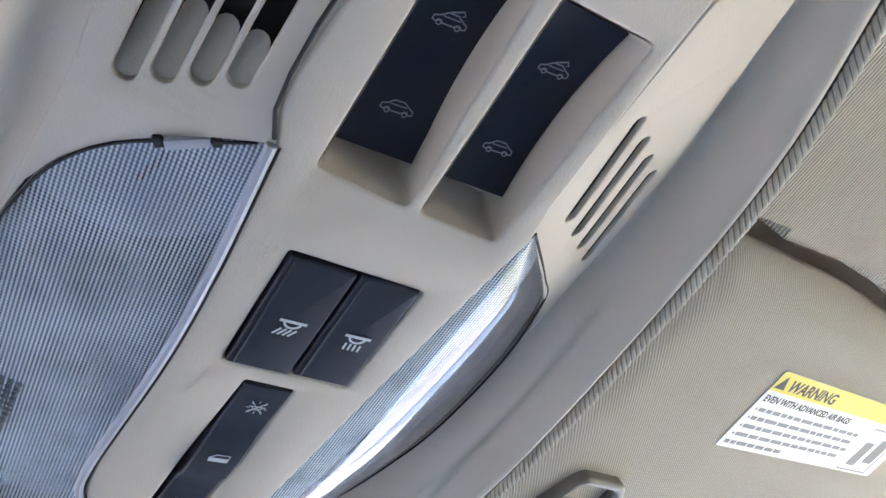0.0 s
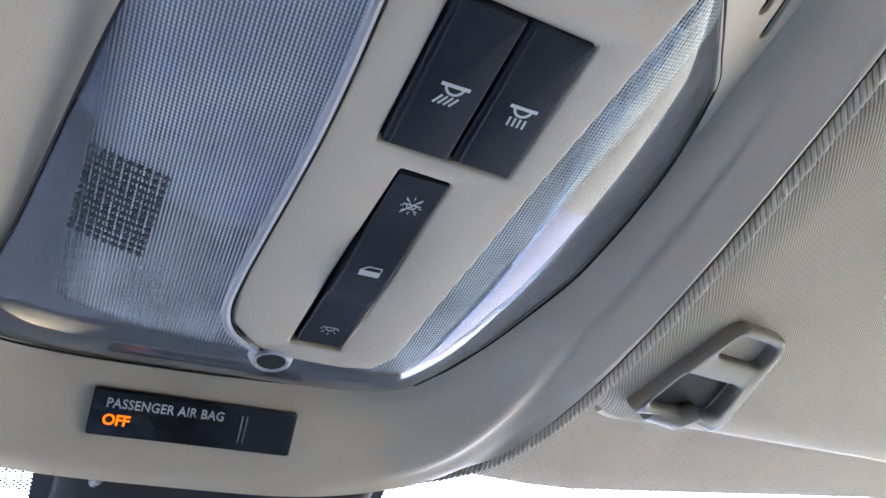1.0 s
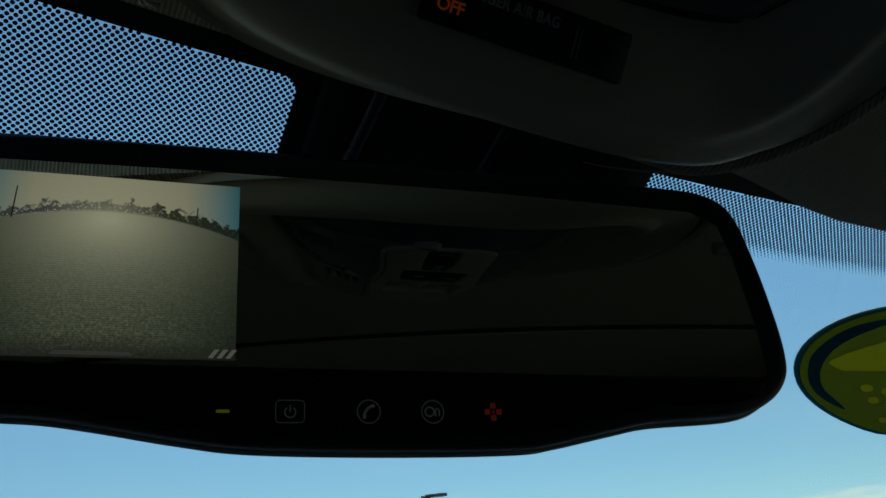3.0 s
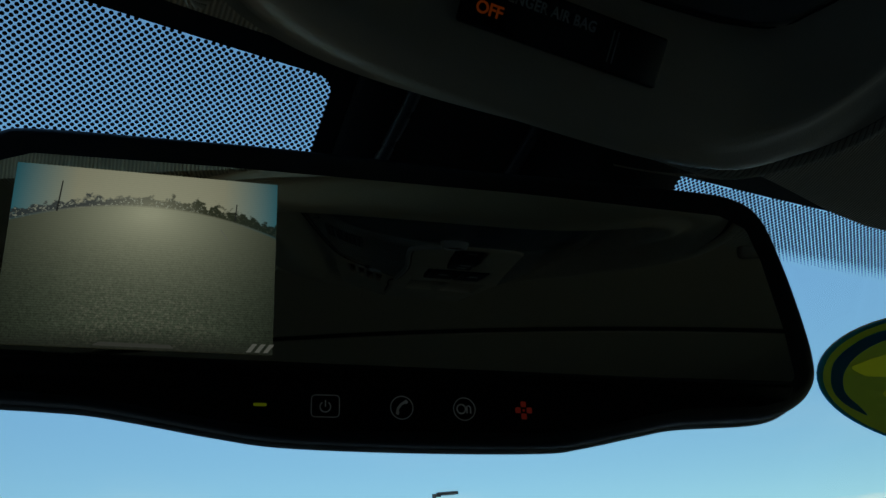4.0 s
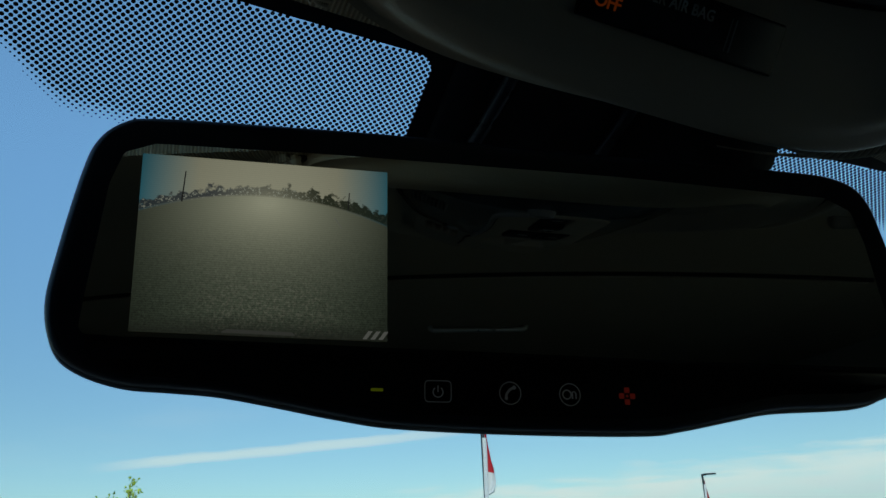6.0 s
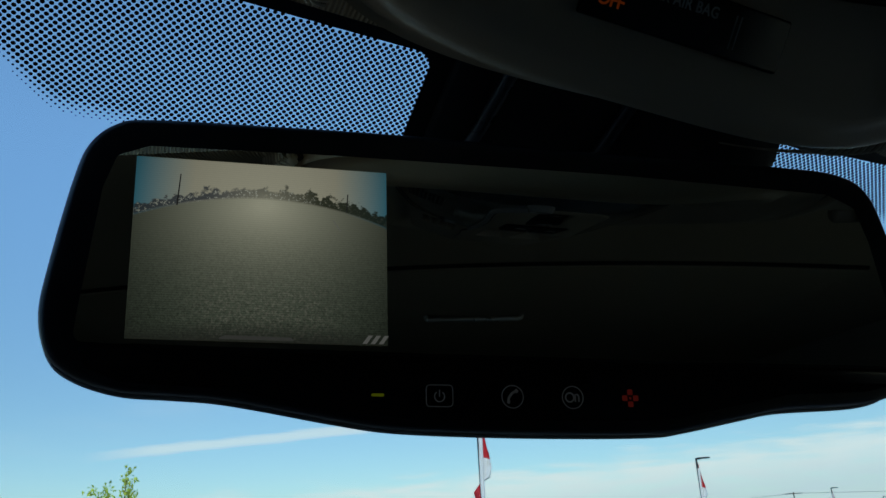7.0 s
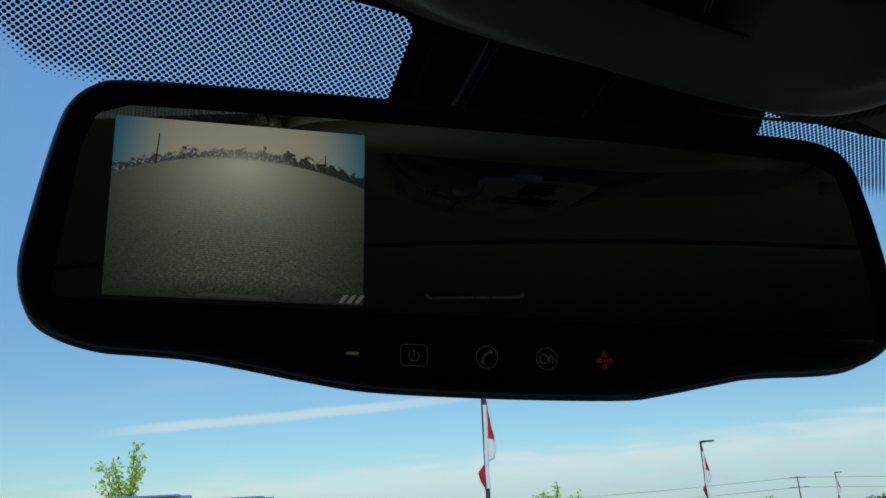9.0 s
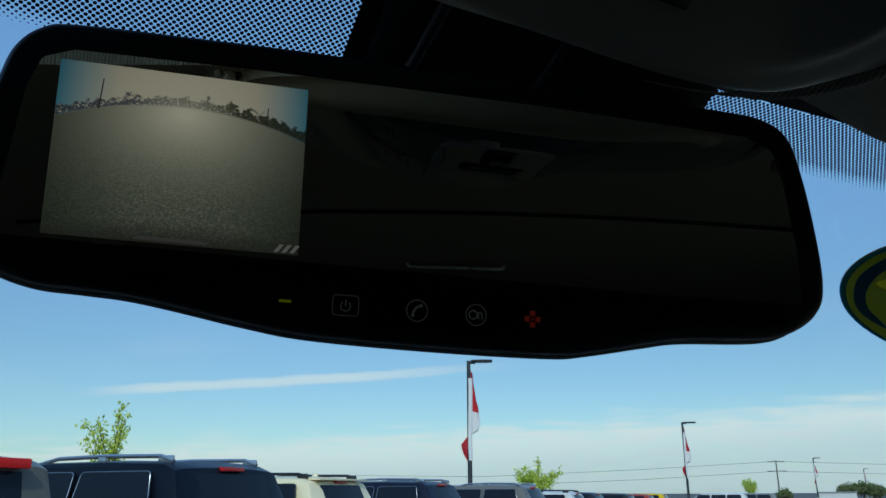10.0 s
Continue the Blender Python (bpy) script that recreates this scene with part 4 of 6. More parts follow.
for i in range(9):
    for j in range(13):
        u, v = -67 + 2.0 * i - 0.1 * j, 18 + 2.1 * j
        prism = new("prism", prism_mesh)
        prism.parent = lens
        prism.location = c3(u, v, cover_w(u, v) + 0.10)
# bright reflections in the cover, painted as white curved tubes behind it
reflection_white = plain("reflection_white", (0.93, 0.95, 0.97), 0.25, vary=0.05)
for a0, a1, r, cu, cv in ((200, 338, 13, -47, 24), (185, 255, 20, -30, 38), (-10, 45, 17, -50, -28), (200, 335, 10, -40, -3)):
    glint = [c3(cu + r * math.cos(radians(a)), cv + 0.8 * r * math.sin(radians(a)), -6.5 - lean(cu + r * math.cos(radians(a)))) for a in np.linspace(a0, a1, 12)]
    part("lamp_reflection", tube(glint, 0.0012, 8, radii=[0.0005 + 0.0016 * math.sin(math.pi * (k + 0.5) / 12) for k in range(12)]), reflection_white, console, "white arc standing for a reflection in the lamp cover")
# red reflections in the cover, painted as small red plates
red_glint = plain("red_reflection", (0.6, 0.06, 0.05), 0.4)
part("red_reflection", plate(c2(capsule(-41, 42, -34, 48, 3.6)), (), 0.0004, 0, -0.0075), red_glint, console, "small red plate standing for a reflection in the lamp cover")
part("red_reflection", plate(c2(capsule(-44, -50, -41, -58, 1.6)), (), 0.0004, 0, -0.0075), red_glint, console, "small red plate standing for a reflection in the lamp cover")
# dark joint round the outside of the cover
part("joint", tube([c3(ou, ov, ow + 0.15) for ou, ov, ow in no], 0.00038, 8), deep_black, console, "thin dark joint round the cover")
bead_mat = plain("clear_bead", (0.38, 0.38, 0.41), 0.38, vary=0.05, spec=0.3)
# clip tab at the rear edge of the cover
part("clip_tab", join(box(-0.0042, -0.0011, -0.0008, 0.0042, 0.0011, 0.0008, 0.0004, 2, pose(-0.0395, 0.0648, -0.0030, 0, 0, 28))), bead_mat, console, "small clear clip tab of the lamp cover")
for u, v in ((-44.2, -62.2), (-34.8, -67.2)):
    part("clip_notch", box(-0.0010, -0.0013, -0.0010, 0.0010, 0.0013, 0.0007, 0.0003, 1, pose(u * MM, -v * MM, -0.0030 if u > -40 else -0.0042, 0, 0, 28)), deep_black, console)
# pale clear bead where the cover meets the middle panel
bead_l = [c3(iu - 0.7, iv - (0.3 if iv > 50 else 0.0), 0.0) for iu, iv in ni[70:]]
for pth in (bead_l,):
    part("cover_bead", tube(pth, 0.0012, 8), bead_mat, console, "pale bead along the cover")
    part("joint", tube([p + Vector((0.0016, 0, 0.0002)) for p in pth], 0.00035, 6), deep_black, console)
part("joint", tube([c3(u, v, 0.15) for u, v in ((-27.2, -150), (-27.6, -112), (-28.9, -98), (-29.2, -88), (-28.7, -80), (-26.4, -74))], 0.0005, 8), deep_black, console, "thin dark joint beside the middle panel")
# microphone opening at the foot of the panel
mic = part("microphone_ring", loft([[c3(-11.8 + r * math.cos(a) * 1.2, 69.2 + r * math.sin(a), w + 0.2) for a in np.linspace(0, 2 * math.pi, 28, endpoint=False)] for r, w in ((5.4, -2.0), (4.6, 0.4), (4.1, 0.9), (3.7, 0.9), (3.4, 0.3), (3.2, -3.0))]), bead_mat, console, "small clear ring with a dark opening")
part("opening", plate(c2([(u, v) for u, v in disc(-11.8, 69.2, 4.0, 24, 3.3)]), (), 0.0006, 0, 0.0006), deep_black, mic)

# ---- rear-view mirror ----
MN = Vector((-0.195, -0.9786, -0.065)).normalized()
MX = Vector((0.9807, -0.1937, -0.0256))
MX = (MX - MN * MX.dot(MN)).normalized()
MY = MN.cross(MX).normalized()
mirror = thing("rearview_mirror", frame_of((0.0365, 0.4173, 1.4603), MX, MY, MN), "black rear-view mirror with a lit reversing screen and buttons", "mirror")
RIMM = [(-142.3, 20), (-141.3, 34), (-138.0, 57), (-135.0, 67.5), (-128.8, 73.8), (-119.5, 76), (-86, 77), (-48, 77.6), (10, 77.2), (80, 77.4), (101, 75.9), (110.8, 69.6), (115.6, 55.4), (119.2, 36), (120.6, 20), (118.4, 10.6), (110.5, 3.8), (98, -0.1), (70, -2.0), (57, -4.2),
        (38, -7.9), (25, -9.4), (-12, -9.5), (-48, -8.4), (-66, -6.1), (-85, -2.7), (-98, -0.7), (-110, 0.1), (-122, 0.9), (-133, 4.3), (-139.3, 9.5)]
ml = closed_curve(RIMM, 180) * MM
mc = np.array([-0.011, 0.033])


def shrunk(loop, by, z):
    """The loop moved inwards by a distance."""
    n = len(loop)
    out = []
    for i in range(n):
        d = loop[(i + 1) % n] - loop[i - 1]
        d = d / np.linalg.norm(d)
        nrm = np.array([d[1], -d[0]])
        out.append((loop[i][0] + nrm[0] * by, loop[i][1] + nrm[1] * by, z))
    return out


def scaled(loop, sx_, sy_, z, dy=0.0):
    return [(mc[0] + (p[0] - mc[0]) * sx_, mc[1] + (p[1] - mc[1]) * sy_ + dy, z) for p in loop]


shell_loops = [shrunk(ml, 0.0042, 0.0010), shrunk(ml, 0.0022, 0.0012), shrunk(ml, 0.0008, 0.0004), scaled(ml, 1, 1, -0.0012), scaled(ml, 1.0, 1.0, -0.007), scaled(ml, 0.985, 0.955, -0.013, -0.001),
               scaled(ml, 0.93, 0.84, -0.020, -0.004), scaled(ml, 0.80, 0.62, -0.026, -0.008), scaled(ml, 0.5, 0.3, -0.029, -0.010)]
part("housing", loft(shell_loops, True, True, True), black_plastic, mirror, "black plastic mirror housing")
# back rim: the light it catches is put into its pale colour
part("back_rim", tube([(p[0], p[1], -0.0078) for p in ml], 0.0011, 8, True), plain("rim_highlight", (0.55, 0.56, 0.58), 0.3), mirror, "rim round the back of the housing, pale for its highlight")
gl_out = [(-133, 12.4), (-132.4, 22), (-129.8, 54), (-127, 63.5), (-119, 66.8), (-69, 68.1), (20, 68.8), (93, 67.6), (102.5, 63.5), (106, 52), (109.6, 28), (110.3, 11.2), (60, 11.0), (-40, 11.6)]
mm_ = Nodes("mirror_glass", 0.015, 1.0)
mm_.colour((0.74, 0.72, 0.60))
# the silvered back face of the day and night prism is set at a wedge
wedge = mm_.add("ShaderNodeVectorTransform")
wedge.vector_type, wedge.convert_from, wedge.convert_to = "NORMAL", "OBJECT", "WORLD"
wedge.inputs[0].default_value = (0.0255, 0.0261, 0.9993)
mm_.link(wedge.outputs[0], mm_.b.inputs["Normal"])
mirror_glass = mm_.mat
part("mirror_glass", plate(round_poly([(a * MM, b * MM) for a, b in gl_out], 0.003), (), 0.0018, 0.0, 0.0019), mirror_glass, mirror, "dimmed mirror glass")
part("button_strip", plate(round_poly([(a * MM, b * MM) for a, b in [(-132, 11.6), (-60, 10.8), (60, 10.2), (110, 10.2), (106, 5.2), (96, 3.0), (70, 2.0), (36, -4.4), (23, -6.0), (-46, -6.2), (-66, -4.0), (-96, 1.2), (-121, 2.6), (-129, 6)]], 0.003), (), 0.0012, 0.0002, 0.0015), gloss_black, mirror, "gloss black button strip")

# reversing screen: the asphalt lot seen by the tail camera
sm = Nodes("reversing_screen", 0.25)
sm.colour((0.01, 0.01, 0.012))
px_, py_, pz_ = sm.split()
u = sm.math("DIVIDE", sm.math("ADD", px_, 0.0875), 0.0345)
v = sm.math("DIVIDE", sm.math("SUBTRACT", py_, 0.0385), 0.0252)
hor = sm.math("SUBTRACT", 0.59, sm.math("MULTIPLY", sm.math("MULTIPLY", u, u), 0.27))
above = sm.ramp(sm.math("SUBTRACT", v, hor), -0.015, 0.015)
glare = sm.math("POWER", sm.ramp(sm.math("SQRT", sm.math("ADD", sm.math("MULTIPLY", sm.math("MULTIPLY", u, u), 0.8), sm.math("POWER", sm.math("ABSOLUTE", sm.math("SUBTRACT", v, 0.52)), 2.0))), 1.75, 0.05), 3.0)
ground = sm.blend(glare, (0.060, 0.074, 0.054), (0.42, 0.41, 0.315))
lower = sm.math("MULTIPLY", sm.ramp(v, 0.05, -0.6), sm.ramp(sm.math("ABSOLUTE", sm.math("SUBTRACT", u, 0.05)), 0.75, 0.35))
speck = sm.math("MULTIPLY", sm.ramp(sm.noise(1500.0, 3.0), 0.46, 0.66), lower)
ground = sm.blend(sm.math("MULTIPLY", speck, 0.35), ground, (0.22, 0.21, 0.17))
skyc = sm.blend(sm.ramp(sm.math("MULTIPLY", u, u), 0.30, 1.0), (0.40, 0.38, 0.29), (0.06, 0.26, 0.36))
wood_ = sm.ramp(u, -0.2, 0.5, 0.75, 1.0)
tree_top = sm.math("ADD", hor, sm.math("MULTIPLY", wood_, sm.ramp(sm.noise(420.0, 4.0), 0.3, 0.75, 0.04, 0.25)))
trees = sm.math("MULTIPLY", above, sm.ramp(sm.math("SUBTRACT", tree_top, v), -0.01, 0.02))
pic = sm.blend(above, ground, skyc)
pic = sm.blend(sm.math("MULTIPLY", trees, sm.ramp(glare, 0.95, 0.5, 0.45, 0.95)), pic, sm.blend(sm.ramp(u, -0.3, 0.3), (0.055, 0.062, 0.07), (0.018, 0.024, 0.013)))
spark = sm.ramp(sm.noise(1500.0, 2.0, 0.7), 0.57, 0.62, 0.0, 0.85)
spark = sm.math("MULTIPLY", spark, sm.ramp(u, 0.55, 0.15, 0.1, 1.0))
pic = sm.blend(sm.math("MULTIPLY", trees, spark), pic, (0.46, 0.47, 0.40))
rough_ = sm.ramp(sm.noise(1900.0, 5.0, 0.75), 0.3, 0.7, -0.5, 0.5)
grit = sm.math("ADD", 1.0, sm.math("MULTIPLY", rough_, sm.ramp(v, 0.3, -0.8, 0.05, 1.2)))
scan = sm.math("MULTIPLY", sm.math("SINE", sm.math("MULTIPLY", py_, 2 * math.pi / 0.00062)), sm.ramp(v, 0.5, -0.5, 0.04, 0.16))
grit = sm.math("ADD", grit, scan)
pic = sm.blend(1.0, pic, pic)
mul = pic.node
mul.blend_type = "MULTIPLY"
sm.link(grit, mul.inputs[7])
# the tail camera's wide lens falls off towards the corners
off_axis = sm.math("ADD", sm.math("MULTIPLY", sm.math("MULTIPLY", u, u), 0.75), sm.math("MULTIPLY", sm.math("POWER", sm.math("ABSOLUTE", sm.math("SUBTRACT", v, 0.15)), 2.0), 0.25))
pic = sm.blend(1.0, pic, pic)
fall = pic.node
fall.blend_type = "MULTIPLY"
sm.link(sm.ramp(off_axis, 0.0, 1.05, 1.40, 0.42), fall.inputs[7])
edge = sm.ramp(sm.math("ADD", v, sm.math("MULTIPLY", sm.math("MULTIPLY", u, u), 0.12)), -0.74, -0.98)
pic = sm.blend(sm.math("MULTIPLY", edge, 0.8), pic, (0.02, 0.02, 0.018))
sm.link(pic, sm.b.inputs["Emission Color"])
sm.b.inputs["Emission Strength"].default_value = 1.25
screen = part("reversing_screen", plate([(-0.1220, 0.0634), (-0.0539, 0.0636), (-0.0531, 0.0134), (-0.1206, 0.0136)], (), 0.0004, 0, 0.0024), sm.mat, mirror, "lit reversing screen showing an empty asphalt lot")
part("warning_mark", join(*[plate([(-0.0600 + 0.0022 * k, 0.0137), (-0.0588 + 0.0022 * k, 0.0137), (-0.0572 + 0.0022 * k, 0.0160), (-0.0584 + 0.0022 * k, 0.0160)], (), 0.0001, 0, 0.00255) for k in range(3)]), glow("screen_mark", (0.7, 0.7, 0.66), 0.28), screen, "white hatch mark in the picture's corner")
part("pole_line", plate([(-0.1108, 0.0500), (-0.1104, 0.0500), (-0.1101, 0.0590), (-0.1104, 0.0590)], (), 0.0001, 0, 0.00255), glow("screen_dark", (0.05, 0.05, 0.05), 0.6), screen)
part("lamp_line", plate([(-0.0652, 0.0510), (-0.0649, 0.0510), (-0.0647, 0.0562), (-0.0650, 0.0562)], (), 0.0001, 0, 0.00255), glow("screen_post", (0.05, 0.05, 0.05), 0.6), screen)
part("lane_line", plate([(-0.0668, 0.0452), (-0.0665, 0.0452), (-0.0686, 0.0482), (-0.0689, 0.0482)], (), 0.0001, 0, 0.00255), glow("screen_lane", (0.5, 0.5, 0.44), 0.5), screen)
bump_mat = glow("screen_bumper", (0.5, 0.5, 0.46), 0.16)
part("bumper_line", plate(round_poly([(-0.098, 0.0140), (-0.078, 0.0139), (-0.079, 0.0148), (-0.096, 0.0150)], 0.0003), (), 0.0001, 0, 0.00255), bump_mat, screen)

lit_white = glow("lit_symbol", (0.75, 0.8, 0.85), 0.035, (0.25, 0.25, 0.26))
lit_red = glow("lit_red", (0.9, 0.08, 0.05), 0.09, (0.2, 0.02, 0.02))
lit_green = glow("lit_green", (0.62, 0.75, 0.02), 0.15, (0.2, 0.25, 0.0))
ZB = Matrix.Translation((0, 0, 0.0016))


def symbol(name, bm, mat, x, label):
    bm.transform(ZB @ pose(x * MM, 0.2 * MM, 0))
    return part(name, bm, mat, mirror, label)


power = join(ribbon(round_poly([(-3.7 * MM, -2.9 * MM), (3.7 * MM, -2.9 * MM), (3.7 * MM, 2.9 * MM), (-3.7 * MM, 2.9 * MM)], 0.0012), 0.00022, 0.0001, True),
             ribbon([(a * MM, b * MM) for a, b in arc(0, -0.2, 1.4, 125, 415, 14)], 0.0003, 0.0001), ribbon([(0, -0.2 * MM), (0, 1.6 * MM)], 0.0003, 0.0001))
symbol("power_button", power, lit_white, -38.7, "faintly lit power symbol")
ring_ = lambda r, w=0.00025: ribbon([(a * MM, b * MM) for a, b in disc(0, 0, r, 26)], w, 0.0001, True)
phone = join(ring_(3.1), ribbon([(a * MM, b * MM) for a, b in [(-1.3, -1.5), (-1.1, -0.3), (-0.2, 0.9), (1.0, 1.6)]], 0.0007, 0.0001), ribbon([(-1.6 * MM, -1.3 * MM), (-0.8 * MM, -1.6 * MM)], 0.0009, 0.0001), ribbon([(0.8 * MM, 1.9 * MM), (1.5 * MM, 1.2 * MM)], 0.0009, 0.0001))
symbol("phone_button", phone, lit_white, -18.0, "faintly lit telephone symbol")
help_ = join(ring_(3.1), ribbon([(a * MM, b * MM) for a, b in disc(-0.9, 0, 1.25, 18)], 0.0004, 0.0001, True), ribbon([(a * MM, b * MM) for a, b in [(0.75, -1.2), (0.75, 0.8), (1.3, 0.9), (1.8, 0.4), (1.8, -1.2)]], 0.0004, 0.0001))
symbol("call_button", help_, lit_white, -0.3, "faintly lit round call symbol")
red = join(*[plate(rect(a * MM - 0.0008, b * MM - 0.0008, a * MM + 0.0008, b * MM + 0.0008, 0.0003), (), 0.0001, 0, 0.0001) for a, b in ((0, 1.7), (0, -1.7), (1.7, 0), (-1.7, 0))], plate(disc(0, 0, 0.0004, 8), (), 0.0001, 0, 0.0001))
symbol("emergency_button", red, lit_red, 17.2, "red lit emergency cross")
symbol("status_light", plate(rect(-0.0017, -0.0004, 0.0017, 0.0004, 0.0003), (), 0.0001, 0, 0.0001), lit_green, -55.6, "small yellow-green lit indicator")

# cover that carries the mirror on the glass
cover = thing("mirror_mount", Matrix.Identity(4), "black plastic mirror mount cover on the windscreen", "mirror mount")


def cover_fn(x, y):
    """Thin beside the ridges, deeper towards the passenger's side."""
    deep = 0.005 + 0.026 * min(1.0, max(0.0, (x - 0.090) / 0.025))
    fx = min(1.0, (x - 0.0130) / 0.010, (0.1432 - x) / 0.010)
    fy = min(1.0, (y - 0.4035) / 0.012)
    return on_glass(x, y, 0.0016 + deep * math.sqrt(max(0.0, min(fx, fy))))


part("shell", sheet(cover_fn, [0.0130, 0.0135, 0.015, 0.019] + list(np.linspace(0.023, 0.125, 13)) + [0.130, 0.135, 0.139, 0.1415, 0.1427, 0.1432], [0.4035, 0.404, 0.406, 0.410, 0.416, 0.430, 0.452, 0.475, 0.510], 0.0015), deep_black, cover)
part("arm", tube([(0.055, 0.486, 1.535), (0.036, 0.464, 1.512), (0.024, 0.446, 1.495)], 0.011, 12), black_plastic, cover)
rib_plastic = plain("satin_black_rib", (0.035, 0.038, 0.045), 0.30, vary=0.1)
# soft highlights on the cover's ridges, put in as lighter satin tubes
for x0 in (0.0290, 0.0790):
    part("cover_ridge", tube([on_glass(x0 + 0.0030, 0.418, 0.0072), on_glass(x0 + 0.0022, 0.428, 0.0078), on_glass(x0 + 0.0004, 0.445, 0.0078), on_glass(x0 - 0.0008, 0.453, 0.0072), on_glass(x0 - 0.0012, 0.458, 0.004)], 0.0026, 10), rib_plastic, cover, "satin black ridge of the mount cover, added for its highlight")

# ---- sun visor ----
VN = Vector((0.0209, -0.4066, -0.9134)).normalized()
VX = Vector((1, 0, 0))
VX = (VX - VN * VX.dot(VN)).normalized()
VY = VN.cross(VX)
visor = thing("sun_visor", frame_of((0.2329, 0.2857, 1.5591), VX, VY, VN), "beige-grey woven cloth sun visor folded up under the headliner", "sun visor")
vis_out = [(-0.0715, -0.0270), (-0.048, -0.0425), (-0.009, -0.0462), (0.129, -0.0642), (0.27, -0.085), (0.287, 0.064), (0.05, 0.1095), (-0.0345, 0.1175)]
vout = round_poly(vis_out, [0.008, 0.02, 0.1, 0.3, 0.03, 0.03, 0.3, 0.010], 6)
vl = np.array(vout)
vc = vl.mean(0)


def vring(by, z):
    return [(vc[0] + (p[0] - vc[0]) * (1 - by / max(0.03, np.linalg.norm(p - vc))), vc[1] + (p[1] - vc[1]) * (1 - by / max(0.03, np.linalg.norm(p - vc))), z) for p in vl]


part("body", loft([vring(0.014, -0.0150), vring(0.003, -0.0135), vring(0.0, -0.0100), vring(0.001, -0.0072), vring(0.004, -0.0042), vring(0.009, -0.0018), vring(0.016, -0.0002), vring(0.024, 0.0006)], True, True, True), visor_cloth, visor, "", 60)
# lit front edge of the visor, put in as a pale tube
part("edge_highlight", tube(sorted([q for q in vring(0.0002, -0.0085) if q[1] < -0.033 and q[0] < 0.262]), 0.0017, 8), plain("edge_highlight_pale", (0.66, 0.59, 0.49), 0.5, vary=0.05), visor, "pale tube standing for the lit front edge of the visor")
LM = pose(0.0380, 0.0722, 0.0008, 0, 0, -6.0)
LW, LH = 0.135, 0.0416
paper = plain("label_paper", (0.78, 0.78, 0.76), 0.5, vary=0.04, scale=30)
yellow = plain("label_yellow", (0.80, 0.62, 0.06), 0.5, vary=0.04, scale=30)
ink = plain("label_ink", (0.03, 0.03, 0.035), 0.6)
lab = part("warning_label", plate(rect(0, -LH, LW, 0, 0.0012), (), 0.0003, 0, 0.0003, LM), paper, visor, "white warning label with a yellow heading")
part("heading", plate(rect(0.0002, -0.0102, LW - 0.0002, -0.0002, 0.0008), (), 0.0001, 0, 0.0004, LM), yellow, lab)
part("triangle", plate([(0.0015, -0.0086), (0.0088, -0.0086), (0.00515, -0.0022)], (), 0.0001, 0, 0.0005, LM), ink, lab)
part("lettering", join(words("WARNING", 0.0078, 0.00003, LM @ pose(0.0105, -0.0084, 0.00046), 0.0002), words("EVEN WITH ADVANCED AIR BAGS", 0.0046, 0.00003, LM @ pose(0.0022, -0.0156, 0.00036), 0.0001)), ink, lab)
rng = random.Random(4)
bars = []
for i in range(5):
    y_ = -0.0200 - 0.0046 * i
    x_ = 0.0055 if i < 4 else 0.0028
    if i < 4:
        bars.append(plate(disc(0.0036, y_, 0.0006, 8), (), 0.0001, 0, 0.0004, LM))
    while x_ < (0.088 if i < 4 else 0.045):
        wl = rng.uniform(0.003, 0.009)
        bars.append(plate(rect(x_, y_ - 0.0009, x_ + wl, y_ + 0.0009), (), 0.0001, 0, 0.0004, LM))
        x_ += wl + 0.0013
part("fine_print", join(*bars), plain("label_grey_ink", (0.25, 0.25, 0.26), 0.6), lab)
part("pictogram", join(ribbon(rect(0.100, -0.040, 0.128, -0.014, 0.001), 0.0006, 0.00042), plate(rect(0.104, -0.037, 0.112, -0.022, 0.001), (), 0.0001, 0, 0.0004), plate(rect(0.116, -0.034, 0.125, -0.019, 0.001), (), 0.0001, 0, 0.0004)), plain("label_pictogram", (0.22, 0.22, 0.23), 0.6), lab).data.transform(LM)

# ticket clip on the visor: a plastic loop with a bar and a rounded foot
clip_plastic = plain("clip_plastic", (0.19, 0.168, 0.14), 0.45, vary=0.05, grain=0.2)
clip = part("ticket_clip", plate(round_poly([(-0.0550, -0.0315), (-0.0455, -0.0125), (-0.0325, 0.0075), (-0.028, 0.0105), (-0.006, 0.0065), (-0.0025, 0.002), (-0.0045, -0.0385), (-0.011, -0.0400), (-0.022, -0.0335)], [0.003, 0.02, 0.006, 0.006, 0.006, 0.006, 0.004, 0.004, 0.006], 5),
            [round_poly([(-0.0345, -0.0035), (-0.0300, 0.0068), (-0.0072, 0.0030), (-0.0088, -0.0080)], 0.004), round_poly([(-0.0495, -0.0280), (-0.0425, -0.0115), (-0.0110, -0.0165), (-0.0125, -0.0325), (-0.024, -0.0318)], 0.004)], 0.007, 0.0019, 0.0055), clip_plastic, visor, "grey plastic ticket clip")
part("foot", tube([(-0.044, -0.0330, 0.002), (-0.030, -0.0350, 0.0035), (-0.0235, -0.0305, 0.004)], 0.0042, 12, radii=[0.003, 0.0042, 0.004]), clip_plastic, clip)
clip.location = (0.0018, 0.0028, 0.0)
part("recess", plate(round_poly([(-0.0495, -0.0285), (-0.041, -0.0095), (-0.013, -0.015), (-0.015, -0.032)], 0.003), (), 0.0006, 0, 0.0009), deep_black, clip)

# ---- oval dealer sticker on the glass ----
sticker = thing("oval_sticker", Matrix.Identity(4), "green and yellow oval sticker with blue numerals on the windscreen", "sticker")
